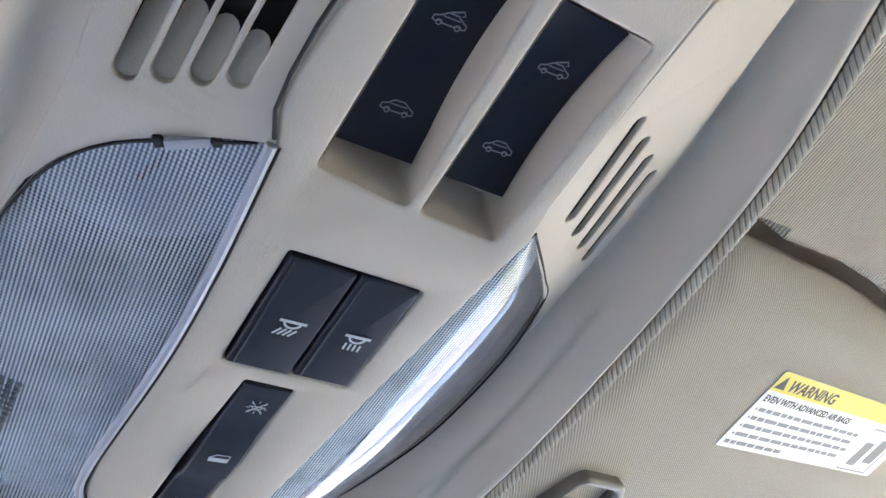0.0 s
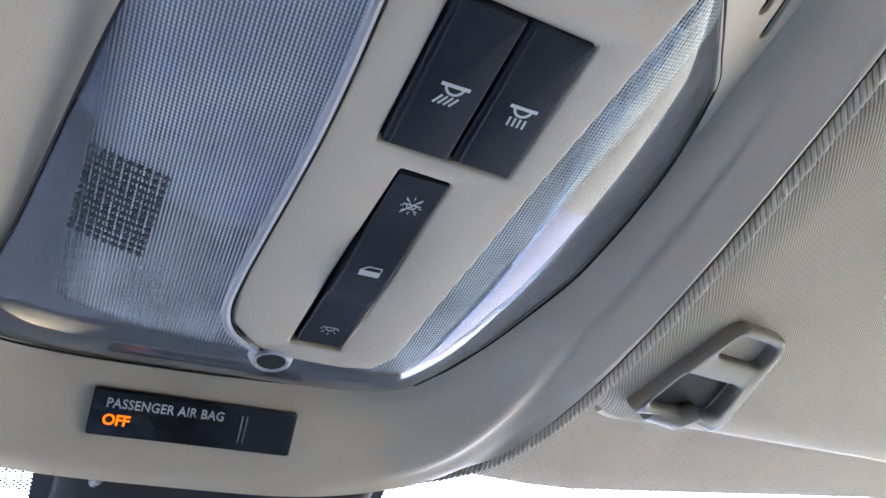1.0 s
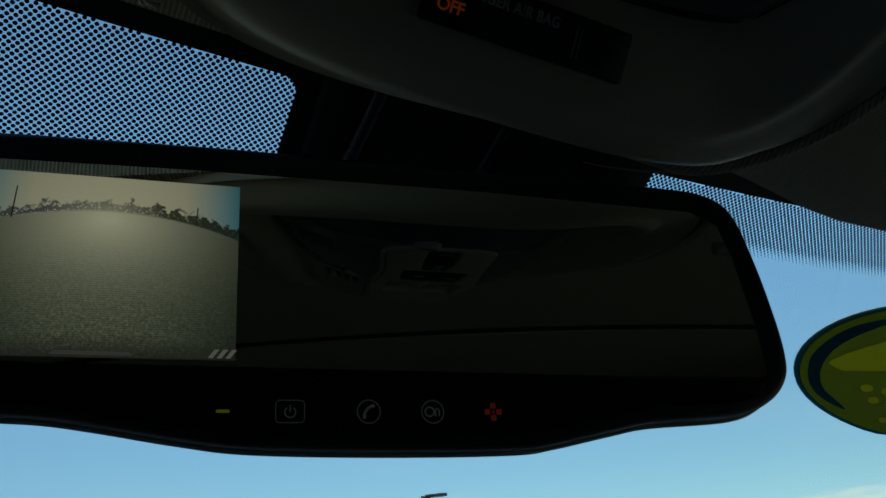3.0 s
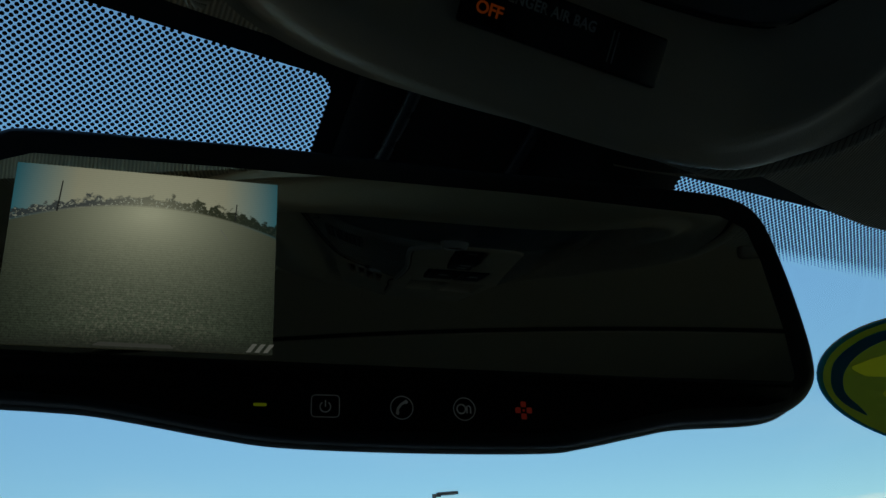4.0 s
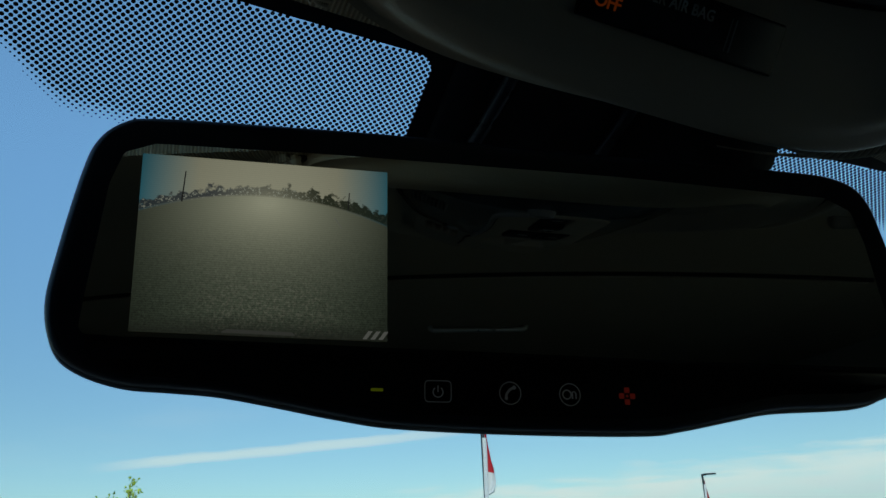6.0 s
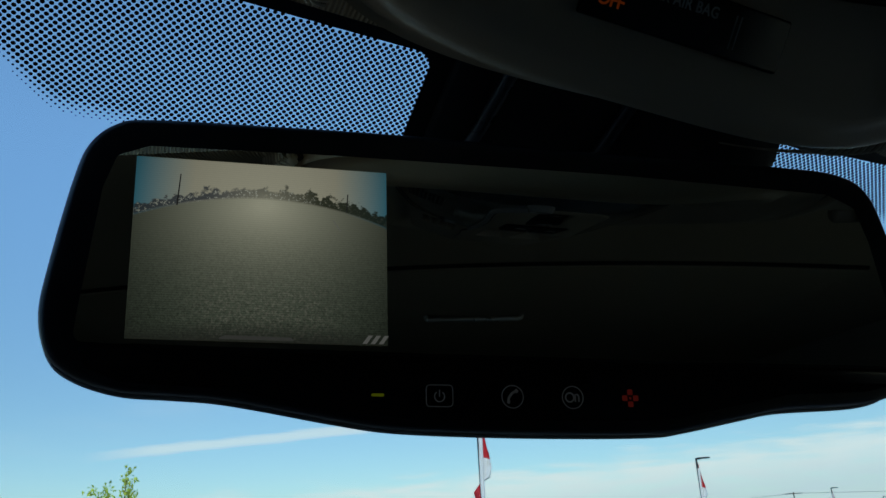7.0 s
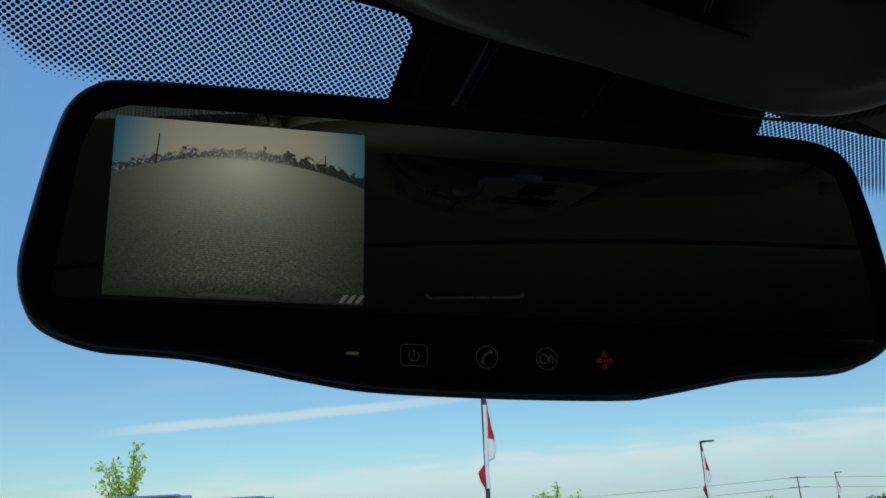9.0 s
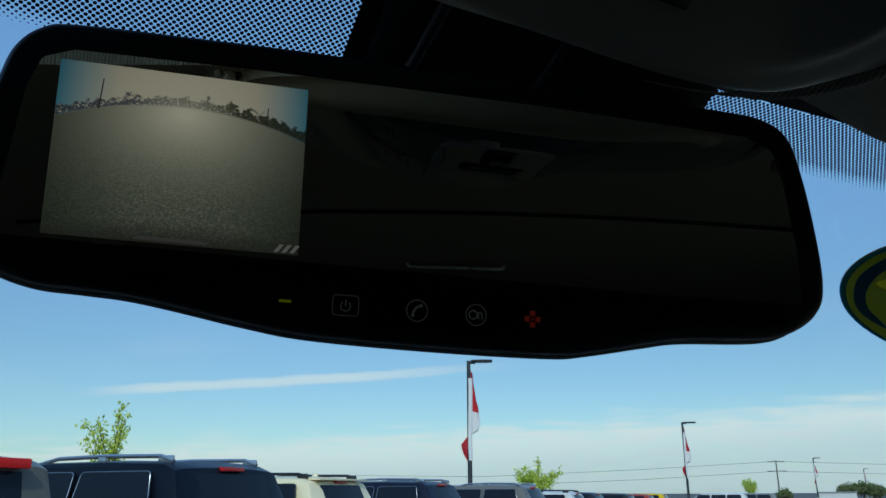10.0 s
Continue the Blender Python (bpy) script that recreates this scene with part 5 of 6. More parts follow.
SX, SY, SA, SB = 0.4251, 0.4881, 0.1166, 0.0437


def on_sticker(pts2, off):
    """Lays plan points in sticker units on the pane."""
    return [on_glass(SX + SA * a - 0.0378 * b, SY - SB * b - 0.01955 * a, off) for a, b in pts2]


def decal(outline, off, mat, name, parent=sticker, label=""):
    bm = bmesh.new()
    top = [bm.verts.new(p) for p in on_sticker(outline, off)]
    bot = [bm.verts.new(p) for p in on_sticker(outline, off - 0.0002)]
    bm.faces.new(top)
    bm.faces.new(bot[::-1])
    n = len(top)
    for i in range(n):
        bm.faces.new((top[i], bot[i], bot[(i + 1) % n], top[(i + 1) % n]))
    bmesh.ops.recalc_face_normals(bm, faces=bm.faces)
    bmesh.ops.triangulate(bm, faces=bm.faces)
    return part(name, bm, mat, parent, label, 0)


def film(name, col):
    """Printed film that lets some daylight through."""
    m = Nodes(name, 0.5)
    m.colour(m.blend(m.noise(60.0, 4.0), tuple(c * 0.85 for c in col), tuple(min(1, c * 1.1) for c in col)))
    tr = m.add("ShaderNodeBsdfTranslucent")
    tr.inputs[0].default_value = (*col, 1)
    mix_ = m.add("ShaderNodeMixShader", Fac=0.7)
    m.link(m.b.outputs[0], mix_.inputs[1])
    m.link(tr.outputs[0], mix_.inputs[2])
    m.link(mix_.outputs[0], m.t.nodes["Material Output"].inputs[0])
    return m.mat


blue, green, yel = film("sticker_blue", (0.02, 0.27, 0.56)), film("sticker_green", (0.42, 0.385, 0.08)), film("sticker_yellow", (0.72, 0.58, 0.08))


def decal_ring(o, i, off, mat, name):
    bm = bmesh.new()
    a = [bm.verts.new(p) for p in on_sticker(o, off)]
    b = [bm.verts.new(p) for p in on_sticker(i, off)]
    n = len(a)
    for k in range(n):
        bm.faces.new((a[k], a[(k + 1) % n], b[(k + 1) % n], b[k]))
    return part(name, bm, mat, sticker, "", 0)


decal_ring(disc(0, 0, 1.0, 64), disc(0, 0, 0.965, 64), 0.0016, blue, "border")
crescent = closed_curve([(-0.31, 0.79), (-0.49, 0.73), (-0.68, 0.60), (-0.81, 0.42), (-0.90, 0.20), (-0.92, 0.0), (-0.90, -0.22), (-0.82, -0.40), (-0.69, -0.53), (-0.73, -0.43), (-0.82, -0.26), (-0.85, -0.08), (-0.84, 0.08), (-0.80, 0.24), (-0.72, 0.40), (-0.62, 0.53), (-0.49, 0.66)], 68).tolist()
decal(crescent, 0.0018, blue, "crescent")
# yellow splash and droplets, let into the field
splash = round_poly([(-0.82, 0.10), (-0.70, 0.24), (-0.58, 0.35), (-0.45, 0.46), (-0.33, 0.56), (-0.22, 0.58), (-0.30, 0.46), (-0.38, 0.32), (-0.40, 0.23), (-0.36, 0.16), (-0.31, 0.12), (-0.40, 0.06), (-0.50, 0.04), (-0.72, 0.0)], 0.05, 3)
rng = random.Random(9)
drops = [(-0.26, -0.20, 0.075), (0.16, -0.42, 0.08), (-0.44, -0.24, 0.04), (-0.52, -0.38, 0.035), (0.02, 0.40, 0.06)]
while len(drops) < 34:
    a, b, r = rng.uniform(-0.65, 0.85), rng.uniform(-0.8, 0.75), rng.choice((0.012, 0.018, 0.028, 0.04))
    clear_of = all(abs(a - d[0]) > r + d[2] + 0.01 or abs(b - d[1]) > 1.4 * (r + d[2]) + 0.01 for d in drops)
    if clear_of and a * a + b * b < 0.66 and not (a < -0.12 and -0.12 < b < 0.75):
        drops.append((a, b, r))
shapes = [splash] + [disc(a, b, r, 10, r * 1.4) for a, b, r in drops]
field = plate(disc(0, 0, 1, 64), shapes, 0.0002)
for _ in range(4):
    bmesh.ops.triangulate(field, faces=field.faces)
    bmesh.ops.subdivide_edges(field, edges=[e for e in field.edges if e.calc_length() > 0.14], cuts=1)
bmesh.ops.triangulate(field, faces=field.faces)
for vtx in field.verts:
    vtx.co = on_sticker([(vtx.co.x, vtx.co.y)], 0.0010 + vtx.co.z)[0]
part("field", field, green, sticker, "", 80)
for k, sh in enumerate(shapes):
    decal(sh, 0.0012, yel, "droplet" if k else "splash")
SERIF = [(-0.33, -0.565), (-0.19, -0.63), (-0.05, -0.69), (-0.055, -0.60), (-0.11, -0.575), (0.005, 0.66), (0.07, 0.64), (0.08, 0.70), (-0.02, 0.77), (-0.15, 0.85), (-0.15, 0.78), (-0.085, 0.73), (-0.195, -0.49), (-0.25, -0.48), (-0.33, -0.49)]
for a, b in ((0.0, 0.0), (0.39, -0.10)):
    decal([(a + x, b + y) for x, y in SERIF], 0.0022, blue, "numeral")

# ---- outside ----
asphalt = plain("asphalt", (0.112, 0.107, 0.098), 0.9, vary=0.3, scale=3.0, grain=0.6, grain_scale=120, dist=0.004)
bm = bmesh.new()
for r_ in [[(-3000, -3000), (3000, -3000), (3000, 3000), (-3000, 3000)]]:
    bm.faces.new([bm.verts.new((x, y, 0)) for x, y in r_])
structure("ground", bm, asphalt, "grey asphalt parking lot reaching the horizon", "ground", 0)
car_glass = plain("tinted_car_glass", (0.010, 0.014, 0.022), 0.06, vary=0.1, scale=2, spec=0.15)
tyre_rubber = plain("tyre_rubber", (0.02, 0.02, 0.02), 0.85)
rim_metal = plain("wheel_metal", (0.5, 0.5, 0.52), 0.35, 0.9)
tail_red = plain("tail_lamp_red", (0.45, 0.015, 0.02), 0.15)
rail_metal = plain("roof_rail", (0.42, 0.46, 0.52), 0.3, 0.8)
rail_black = plain("roof_rail_black", (0.02, 0.02, 0.022), 0.35)
plate_white = plain("number_plate", (0.6, 0.6, 0.58), 0.5)


def paint(name, col):
    m = Nodes(name, 0.30, 0.0, 0.12)
    m.colour(m.blend(m.noise(2.0, 3.0), tuple(c * 0.9 for c in col), tuple(min(1, c * 1.1) for c in col)))
    m.b.inputs["Coat Weight"].default_value = 0.07
    m.b.inputs["Coat Roughness"].default_value = 0.05
    return m.mat


def half_width(z, H, W, lean=0.22):
    """Body side: nearly upright below the belt, leaning in above it."""
    return W / 2 * (1.0 if z < 0.60 * H else 1.0 - lean * ((z / H - 0.60) / 0.40) ** 1.2) * (0.94 + 0.06 * min(1, z / 0.6))


def suv(x, y, heading, L, W, H, col, label, rails=None, name="parked_car", boxy=0.0, roof_mat=None, low=False, antenna=False):
    """A parked car seen from behind; x, y is its rear left corner on the ground."""
    m = pose(x, y, 0, 0, 0, -heading) @ Matrix.Translation((W / 2, L / 2, 0))
    car = thing(name, m, label, "car", "parked cars")
    mat = paint(label.split()[0] + "_paint", col)
    h = L / 2
    lean = 0.22 - 0.15 * boxy
    rear = 0.10 - 0.07 * boxy
    hood = 0.60 * H if not low else 0.62 * H
    # side outline, rear to front
    prof = [(-h + 0.04, 0.32), (-h, 0.45), (-h, 0.62 * H), (-h + rear * 1.0, 0.66 * H), (-h + rear * 2.6 + 0.06, 0.95 * H), (-h + rear * 3.2 + 0.16, 0.985 * H), (-h + 1.2, H), (0.05 * L, 0.995 * H), (0.14 * L, 0.955 * H),
            (0.27 * L, 0.66 * H), (0.30 * L, hood), (0.44 * L, 0.56 * H), (h - 0.02, 0.46 * H), (h, 0.36 * H), (h - 0.04, 0.28)]
    loops_ = []
    for s in (-1, -0.96, -0.86, -0.5, 0, 0.5, 0.86, 0.96, 1):
        r = []
        for yy, zz in prof:
            hw = half_width(zz, H, W, lean)
            drop = 0.0 if abs(s) < 0.9 else (0.012 if abs(s) < 0.98 else 0.045)
            crown = -0.035 * s * s if zz > 0.9 * H else 0
            r.append((s * hw, yy + (drop if yy < 0 else -drop), zz - (drop if zz > 0.6 else -drop) + crown))
        loops_.append(r)
    body = part("body", loft(loops_, True, True, True), mat, car, "", 35)
    if roof_mat:
        part("spoiler", box(-W * 0.34, -h + 0.02, 0.925 * H, W * 0.31, -h + 0.30, 0.968 * H, 0.012), roof_mat, car, "red roof edge")
    # side windows
    z0, z1 = 0.66 * H, 0.925 * H
    for s in (-1, 1):
        spans = [(-h + 0.42, -0.22 * L + 0.02, "quarter_window"), (-0.22 * L + 0.10, -0.02 * L, "rear_door_window"), (-0.02 * L + 0.09, 0.17 * L, "front_door_window")]
        for ya, yb, nm in spans:
            tops_ = []
            slant = 0.26 if nm == "front_door_window" else 0.03
            back_s = 0.10 if nm == "quarter_window" else 0.0
            q = [(ya, z0), (yb + slant * 0.9, z0), (yb - slant * 0.5, z1), (ya + back_s, z1)]
            q = round_poly(q, 0.05, 4)
            a = [(s * (half_width(zz, H, W, lean) + 0.006), yy, zz) for yy, zz in q]
            b = [(s * (half_width(zz, H, W, lean) - 0.02), yy, zz) for yy, zz in q]
            wdw = part(nm, loft([b, a], True, False, True), car_glass, car)
            part("trim", tube([(s * (half_width(zz, H, W, lean) + 0.006), yy, zz) for yy, zz in q], 0.0045, 5, True), rails or rail_black, wdw)
    # tailgate glass follows the slope of the tail
    def tail(zz):
        return np.interp(zz, [0.62 * H, 0.66 * H, 0.95 * H], [-h, -h + rear, -h + rear * 2.6 + 0.06])
    zs_ = np.linspace(0.675 * H, 0.915 * H, 6)
    grid_ = []
    for zz in zs_:
        wv = half_width(zz, H, W, lean) * (0.86 + 0.08 * boxy)
        grid_.append([(s * wv, tail(zz) - 0.012 + 0.03 * s * s, zz) for s in np.linspace(-1, 1, 9)])
    tg = part("tailgate_glass", loft(grid_, False), car_glass, car)
    part("wiper", tube([(0.02, tail(0.69 * H) - 0.03, 0.69 * H), (-0.30, tail(0.74 * H) - 0.035, 0.74 * H)], 0.010, 6), rail_black, tg)
    part("brake_light", box(-0.17, tail(0.94 * H) - 0.05, 0.930 * H, 0.17, tail(0.94 * H) + 0.05, 0.954 * H, 0.006), tail_red, car, "red high brake light")
    for s in (-1, 1):
        part("tail_light", box(s * W * 0.44 - 0.09, -h - 0.02, 0.50 * H, s * W * 0.44 + 0.09, -h + 0.12, 0.66 * H, 0.02), tail_red, car, "red tail light")
    part("tailgate_handle", box(-0.25, -h - 0.02, 0.52 * H, 0.25, -h + 0.02, 0.55 * H, 0.008), rail_metal, car)
    pl = part("number_plate", box(-0.15, -h - 0.018, 0.42 * H, 0.15, -h + 0.01, 0.49 * H, 0.004), plate_white, car)
    part("plate_bar", box(-0.11, -h - 0.022, 0.445 * H, 0.11, -h - 0.017, 0.465 * H), rail_black, pl)
    part("bumper", box(-W * 0.47, -h - 0.05, 0.34, W * 0.47, -h + 0.2, 0.60, 0.05, 3), mat, car)
    if rails and antenna:
        part("spoiler", box(-W * 0.33, tail(0.95 * H) - 0.10, 0.955 * H, W * 0.33, tail(0.95 * H) + 0.12, 0.972 * H, 0.008), mat, car)
    if rails:
        for s in (-1, 1):
            rx = s * W * 0.34
            zr = H - 0.02
            ya, yb = -h + 0.42, -0.05 * L
            rl = part("roof_rail", tube([(rx, ya, zr - 0.02), (rx, ya + 0.16, zr + 0.032), (rx, (ya + yb) / 2, zr + 0.042), (rx, yb - 0.3, zr + 0.030), (rx, yb, zr - 0.03)], 0.022, 8), rails, car, "raised roof rail")
            part("rail_foot", box(rx - 0.018, ya, zr - 0.03, rx + 0.018, ya + 0.18, zr + 0.038, 0.015), rails, rl)
            part("rail_foot", box(rx - 0.02, (ya + yb) / 2 - 0.05, zr - 0.03, rx + 0.02, (ya + yb) / 2 + 0.05, zr + 0.040, 0.01), rails, rl)
    if antenna:
        bmf = bmesh.new()
        bmesh.ops.create_cone(bmf, cap_ends=True, segments=10, radius1=0.06, radius2=0.008, depth=0.07)
        bmesh.ops.translate(bmf, verts=bmf.verts, vec=(0, -h + 0.75, H + 0.02))
        part("antenna_fin", bmf, mat, car)
    for s in (-1, 1):
        for yy in (-0.29 * L, 0.31 * L):
            prf = [(0.22, 0.36), (0.30, 0.36), (0.355, 0.34), (0.36, 0.29), (0.355, 0.25), (0.30, 0.22), (0.22, 0.22)]
            wl = part("wheel", loft([[(s * (W / 2 - 0.30 + xx), yy + rr * math.cos(a), 0.36 + rr * math.sin(a)) for a in np.linspace(0, 2 * math.pi, 24, endpoint=False)] for rr, xx in prf]), tyre_rubber, car)
            part("rim", loft([[(s * (W / 2 + xx), yy + rr * math.cos(a), 0.36 + rr * math.sin(a)) for a in np.linspace(0, 2 * math.pi, 20, endpoint=False)] for rr, xx in ((0.235, 0.035), (0.19, 0.02), (0.06, 0.03))], True, False, True), rim_metal, wl)
    return car


HEAD = -42.0
jeep = suv(-1.33, 6.15, HEAD, 4.4, 1.85, 1.74, (0.13, 0.125, 0.115), "grey boxy parked off-roader with a red roof edge", None, boxy=1.0, roof_mat=paint("red_roof_paint", (0.80, 0.02, 0.02)))
part("spare_wheel", loft([[(-0.18 + r * math.cos(a), -2.2 - d, 0.98 + r * math.sin(a)) for a in np.linspace(0, 2 * math.pi, 28, endpoint=False)] for r, d in ((0.34, 0.0), (0.36, 0.05), (0.36, 0.20), (0.31, 0.25), (0.05, 0.26))], True, True, True), plain("wheel_cover_tan", (0.32, 0.27, 0.20), 0.6), jeep, "tan cover on the spare wheel")
suv(1.00, 8.0, HEAD, 4.9, 1.95, 1.768, (0.004, 0.007, 0.014), "navy parked SUV with silver roof rails", rail_metal, boxy=0.3)
suv(3.36, 11.75, HEAD, 5.0, 2.15, 1.70, (0.88, 0.76, 0.50), "cream parked SUV with black roof rails", rail_black, antenna=True)
suv(6.8, 15.3, HEAD, 4.9, 1.92, 1.70, (0.010, 0.014, 0.03), "dark blue parked SUV with silver roof rails", rail_metal)
suv(10.8, 18.3, HEAD, 4.8, 1.92, 1.66, (0.16, 0.16, 0.155), "grey parked SUV with roof rails", rail_metal)
suv(14.4, 21.6, HEAD, 4.7, 1.85, 1.50, (0.68, 0.68, 0.66), "white parked crossover with black rails", rail_black)
suv(17.6, 25.0, HEAD, 4.6, 1.85, 1.48, (0.015, 0.02, 0.035), "dark blue parked crossover car", None)
suv(21.5, 28.2, HEAD, 4.6, 1.85, 1.44, (0.03, 0.03, 0.032), "black parked hatchback car", None)
suv(25.6, 32.0, HEAD, 4.5, 1.82, 1.40, (0.35, 0.05, 0.04), "red parked hatchback car", None, low=True)
suv(28.6, 34.6, HEAD, 4.5, 1.85, 1.43, (0.80, 0.52, 0.01), "yellow parked hatchback car", None, low=True)
suv(38.0, 38.5, HEAD, 4.6, 1.85, 1.42, (0.70, 0.70, 0.68), "white parked saloon car", None, low=True)
suv(44.0, 42.0, HEAD, 4.6, 1.85, 1.40, (0.20, 0.21, 0.22), "silver parked saloon car", None, low=True)

# light poles with hung banners
pole_paint = plain("pole_paint", (0.045, 0.048, 0.052), 0.5, 0.3, vary=0.15)
flag_red = plain("flag_red", (0.55, 0.02, 0.03), 0.8)
flag_white = plain("flag_white", (0.80, 0.78, 0.76), 0.8)


def lamp_post(x, y, H, seed, curl=1.0, flag=True):
    lp = thing("lamp_post", pose(x, y, 0, 0, 0, -27), "dark metal lamp post hung with a red and white banner" if flag else "dark metal lamp post with a flat lamp head", "lamp post", "lamp posts")
    part("base", tube([(0, 0, 0), (0, 0, 0.75)], 0.28, 16), plain("concrete", (0.35, 0.34, 0.32), 0.9), lp, "concrete foot")
    part("pole", tube([(0, 0, 0.7), (0, 0, H * 0.5), (0, 0, H)], 0.09, 12, radii=[0.11, 0.10, 0.085]), pole_paint, lp)
    part("arm", box(-0.05, -0.05, H - 0.14, 0.32, 0.05, H - 0.02, 0.02), pole_paint, lp)
    head_l = [[(xx, yy * wv, H - 0.02 + zz) for yy, zz in ((-1, 0), (-0.8, 0.06), (0.8, 0.06), (1, 0), (0.8, -0.05), (-0.8, -0.05))] for xx, wv in ((0.10, 0.12), (0.35, 0.19), (0.8, 0.21), (1.08, 0.12))]
    hd = part("lamp_head", loft(head_l, True, True, True), pole_paint, lp)
    part("lens", box(0.42, -0.13, H - 0.085, 0.95, 0.13, H - 0.068, 0.005), plain("lamp_lens", (0.5, 0.5, 0.48), 0.3), hd)
    if flag:
        rng = random.Random(seed)
        top, bottom = H - 0.5, H - 4.7
        n = 30
        bounds = [(0.0, 0.42, flag_red, "red top of the banner"), (0.42, 0.64, flag_white, "white middle of the banner"), (0.64, 1.0, flag_red, "red foot of the banner")]
        part("banner_staff", tube([(0.09, 0, top + 0.1), (0.09, 0, bottom)], 0.014, 6), rail_metal, lp)
        # the hem of the banner hangs over the pole
        hem = [[(0.04 + 0.11 * math.cos(a) + 0.02 * math.sin(5 * f + seed), -0.11 * math.sin(a) - 0.01, top - 0.3 + (bottom - top + 0.6) * f) for a in np.linspace(0.3, 2.4, 7)] for f in np.linspace(0, 1, 14)]
        part("banner_hem", loft(hem, False), flag_white, lp, "white hem of the banner against the pole")
        for a, b, mt, lb in bounds:
            rows_ = []
            for k in range(n + 1):
                f = a + (b - a) * k / n
                z = top + (bottom - top) * f
                side = curl * interp(f, [0, 0.12, 0.28, 0.36, 0.50, 0.60, 0.66, 0.74, 0.84, 0.94, 1], [0.10, 0.16, 0.34, 0.52, 0.66, 0.42, -0.28, -0.62, -0.50, -0.2, -0.05])
                wd = 0.85 + 0.12 * math.sin(9 * f + seed)
                rows_.append([(0.10 + wd * side * t, 0.10 * math.sin(6 * t + 9 * f + seed) * t + 0.012, z - 0.10 * t * t) for t in np.linspace(0, 1, 7)])
            bmf = loft(rows_, False)
            back_ = [[(p[0], p[1] - 0.006, p[2]) for p in r] for r in rows_]
            bmf = join(bmf, loft(back_, False))
            part("banner", bmf, mt, lp, lb)
    return lp


lamp_post(16.45, 33.0, 7.23, 1, 0.8)
lamp_post(45.9, 52.9, 6.95, 2, 0.7)
lamp_post(109.0, 95.6, 6.7, 3, 0.7)
lamp_post(174.6, 138.8, 6.8, 4, 0.6)

# young trees
bark = plain("bark", (0.12, 0.09, 0.07), 0.9, vary=0.3, scale=20, grain=0.5, grain_scale=60, dist=0.004)


def leaf_mat(name, col):
    m = Nodes(name, 0.55)
    r = m.add("ShaderNodeNewGeometry").outputs["Random Per Island"]
    m.colour(m.blend(r, tuple(c * 0.55 for c in col), tuple(min(1, c * 1.5) for c in col)))
    tr = m.add("ShaderNodeBsdfTranslucent")
    m.link(m.blend(r, tuple(c * 0.8 for c in col), tuple(min(1, c * 1.8) for c in col)), tr.inputs[0])
    mx_ = m.add("ShaderNodeMixShader", Fac=0.4)
    m.link(m.b.outputs[0], mx_.inputs[1])
    m.link(tr.outputs[0], mx_.inputs[2])
    m.link(mx_.outputs[0], m.t.nodes["Material Output"].inputs[0])
    return m.mat


leaf_light = leaf_mat("young_leaves", (0.56, 0.66, 0.10))
leaf_dark = leaf_mat("dark_leaves", (0.17, 0.20, 0.06))


def leaves(points, size, rng, per):
    vs_, fs = [], []
    for p in points:
        for _ in range(per):
            c = Vector(p) + Vector((rng.gauss(0, size * 1.3), rng.gauss(0, size * 1.3), rng.gauss(0, size * 1.3)))
            m = Euler((rng.uniform(0, 6.3), rng.uniform(0, 6.3), rng.uniform(0, 6.3))).to_matrix()
            s = size * rng.uniform(0.6, 1.25)
            b = len(vs_)
            for q in ((-1, 0, 0), (-0.2, -0.55, 0.12), (1, 0, 0), (-0.2, 0.55, 0.12)):
                vs_.append(tuple(c + m @ Vector(q) * s))
            fs.append((b, b + 1, b + 2, b + 3))
    me_ = bpy.data.meshes.new("leaves")
    me_.from_pydata(vs_, [], fs)
    bm_ = bmesh.new()
    bm_.from_mesh(me_)
    bpy.data.meshes.remove(me_)
    return bm_


def young_tree(x, y, H, seed, limbs, spread, per=26, size=0.06, mat=None, label="young tree with thin upright limbs and fresh yellow-green leaves"):
    rng = random.Random(seed)
    t = thing("young_tree", pose(x, y, 0), label, "tree", "trees")
    part("trunk", tube([(0, 0, 0), (0.02, 0, H * 0.3), (0.0, 0.03, H * 0.6), (0.05, 0, H * 0.95)], 0.05, 8, radii=[0.06, 0.05, 0.035, 0.01]), bark, t)
    pts = []
    for k in range(limbs):
        a = rng.uniform(0, 6.28)
        z0 = H * rng.uniform(0.34, 0.62)
        ln = H * rng.uniform(0.25, 0.45)
        d = Vector((math.cos(a) * spread, math.sin(a) * spread, 1)).normalized()
        p = [Vector((0, 0, z0)), Vector((0, 0, z0)) + d * ln * 0.5, Vector((0, 0, z0)) + d * ln + Vector((0, 0, 0.1 * ln))]
        p[2].z = min(p[2].z, H * 0.97)
        part("limb", tube(p, 0.015, 6, radii=[0.025, 0.015, 0.005]), bark, t)
        for f in np.linspace(0.25, 1.0, 7):
            pts.append(p[0].lerp(p[2], f) + Vector((rng.gauss(0, 0.06), rng.gauss(0, 0.06), 0)) * H * 0.25)
    for f in np.linspace(0.55, 1.0, 9):
        pts.append(Vector((0.05 * f, 0, H * f)))
    part("crown", leaves(pts, size, rng, per), mat or leaf_light, t, "loose crown of small leaves", 0)
    return t


young_tree(1.36, 25.1, 3.85, 6, 6, 0.52, 22, 0.06)
young_tree(31.2, 51.5, 3.75, 8, 18, 2.2, 18, 0.10)
young_tree(63.5, 63.9, 2.7, 11, 7, 0.6, 18, 0.10)
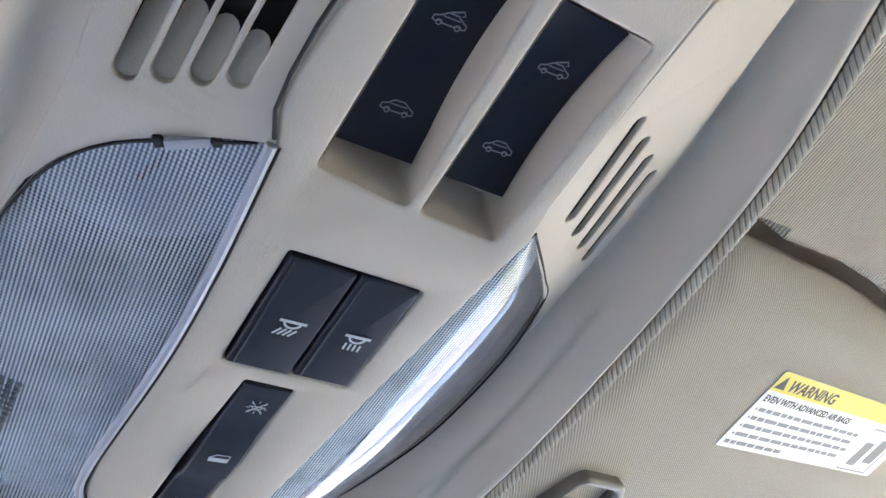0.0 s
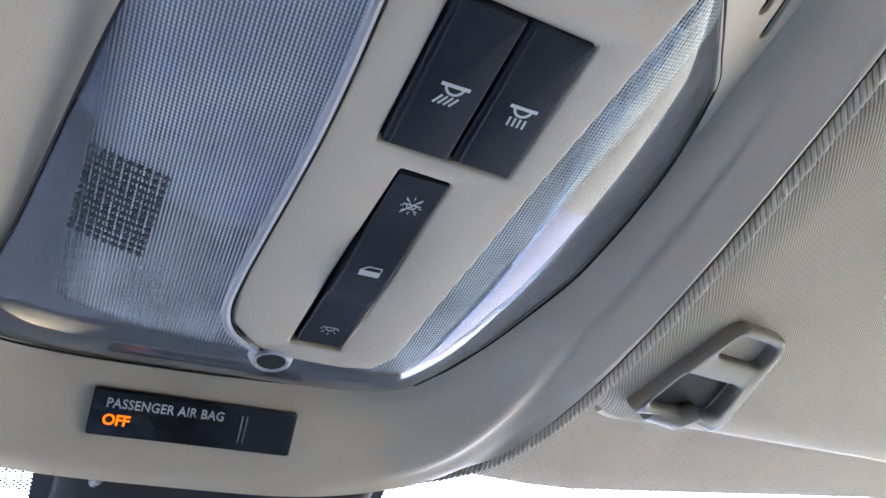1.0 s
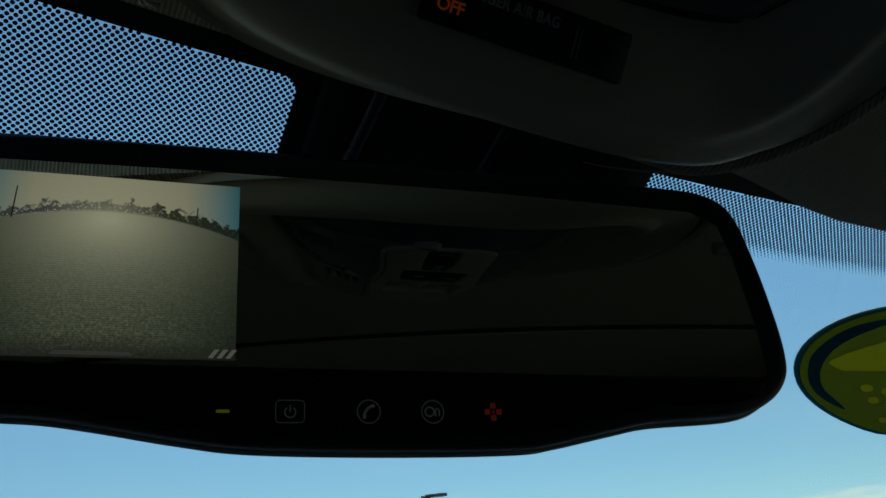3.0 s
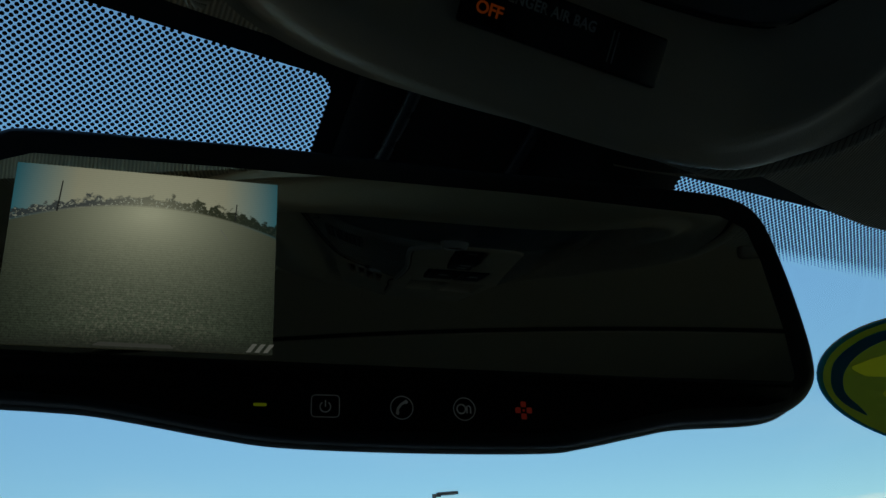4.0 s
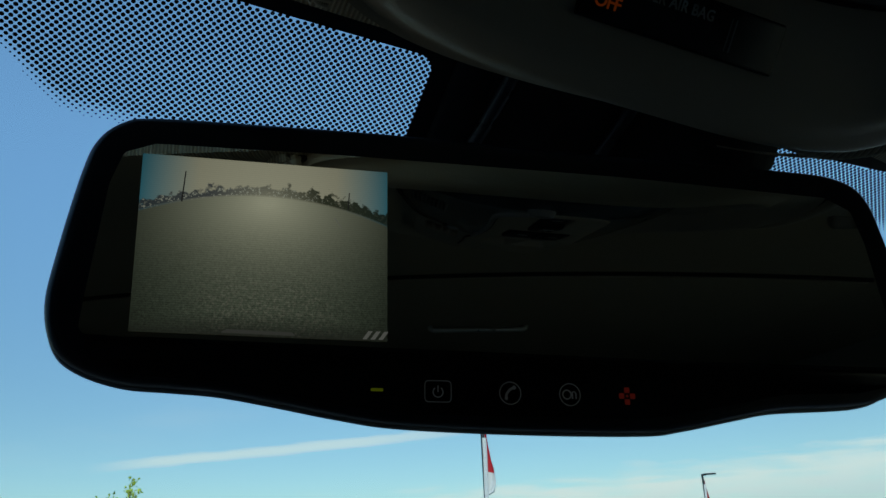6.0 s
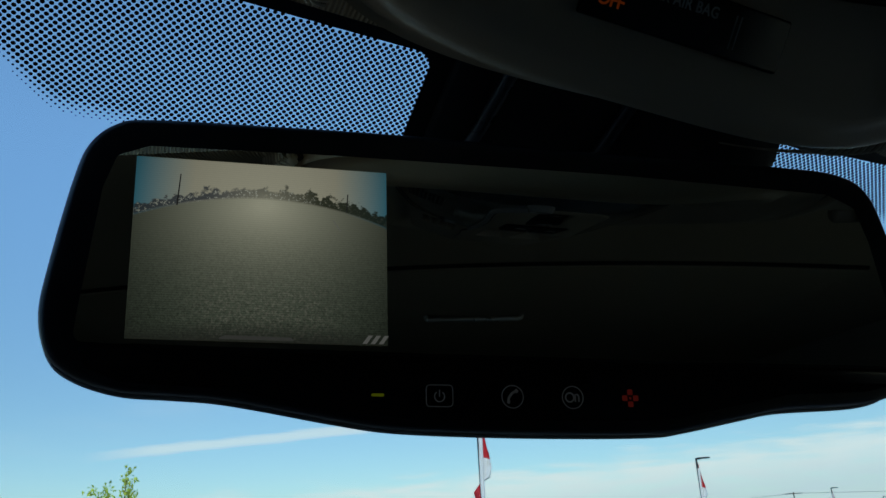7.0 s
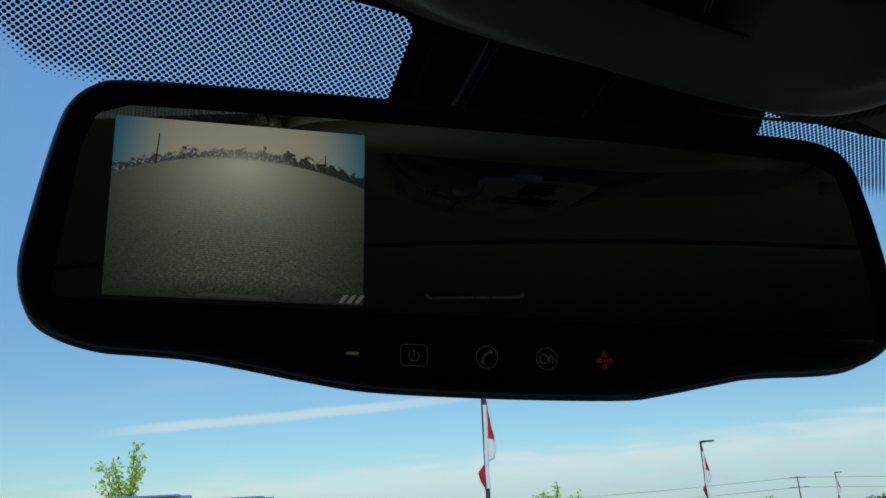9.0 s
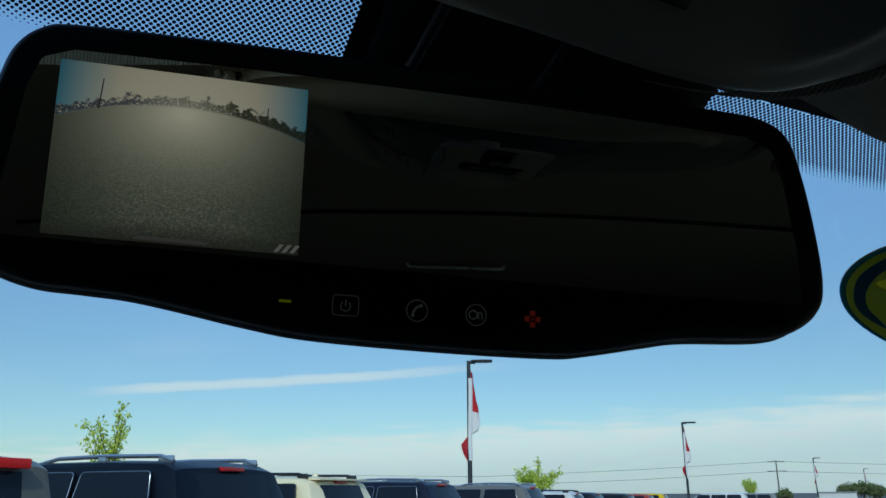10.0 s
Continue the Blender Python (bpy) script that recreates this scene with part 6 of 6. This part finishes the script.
# far broad trees
for i, (x, y, H) in enumerate(((150.5, 124, 3.4), (157.5, 126, 3.9), (164.5, 129, 3.3), (170, 132, 2.8), (126, 118, 1.9))):
    rng = random.Random(30 + i)
    t = thing("broad_tree", pose(x, y, 0), "dark leafy broad tree at the far side of the lot", "tree", "far trees")
    part("trunk", tube([(0, 0, 0), (0, 0, H * 0.5)], 0.2, 8, radii=[0.25, 0.15]), bark, t)
    pts = []
    for _ in range(150):
        d = Vector((rng.gauss(0, 1), rng.gauss(0, 1), rng.gauss(0, 0.7)))
        d = d.normalized() * rng.uniform(0.4, 1.0)
        pts.append(Vector((d.x * H * 0.62, d.y * H * 0.62, H * 0.55 + d.z * H * 0.36)))
    part("crown", leaves(pts, 0.22, rng, 16), leaf_dark, t, "", 0)

# telephone pole and wires
wood = plain("pole_wood", (0.16, 0.13, 0.10), 0.9, vary=0.25, scale=8)
tp = thing("telephone_pole", pose(138, 130.6, 0, 0, 0, -47), "wooden telephone pole with two cross arms", "pole")
part("pole", tube([(0, 0, 0), (0, 0, 8.0)], 0.15, 10, radii=[0.18, 0.12]), wood, tp)
part("cross_arm", box(-1.7, -0.07, 7.62, 1.7, 0.07, 7.80), wood, tp)
part("cross_arm", box(-1.9, -0.07, 5.7, 1.9, 0.07, 5.85), wood, tp)
wires = []
for z0, za, zb in ((7.75, 5.2, 7.4), (5.75, 3.4, 5.6)):
    wl = [Vector((138, 130.6, z0)), Vector((110, 140, z0 - 1.6)), Vector((78, 150, za - 0.4)), Vector((40, 160, za))]
    wr = [Vector((138, 130.6, z0)), Vector((165, 122, z0 - 0.7)), Vector((200, 112, zb))]
    for q in (wl, wr):
        wires.append(tube(q, 0.035, 5))
tagged(part("overhead_wires", join(*wires), rail_black), "dark overhead wires strung from a telephone pole", "wires", kind="stuff")

# low white building and grass bank at the far edge
bd = thing("low_building", pose(128, 108, 0, 0, 0, -48), "low white building at the far edge of the lot", "building")
part("wall", box(-3, -4, 0, 3, 4, 1.4), plain("white_render", (0.72, 0.71, 0.68), 0.8), bd)
part("roof", box(-3.2, -4.2, 1.4, 3.2, 4.2, 1.55, 0.05), plain("grey_roof", (0.35, 0.35, 0.36), 0.8), bd)
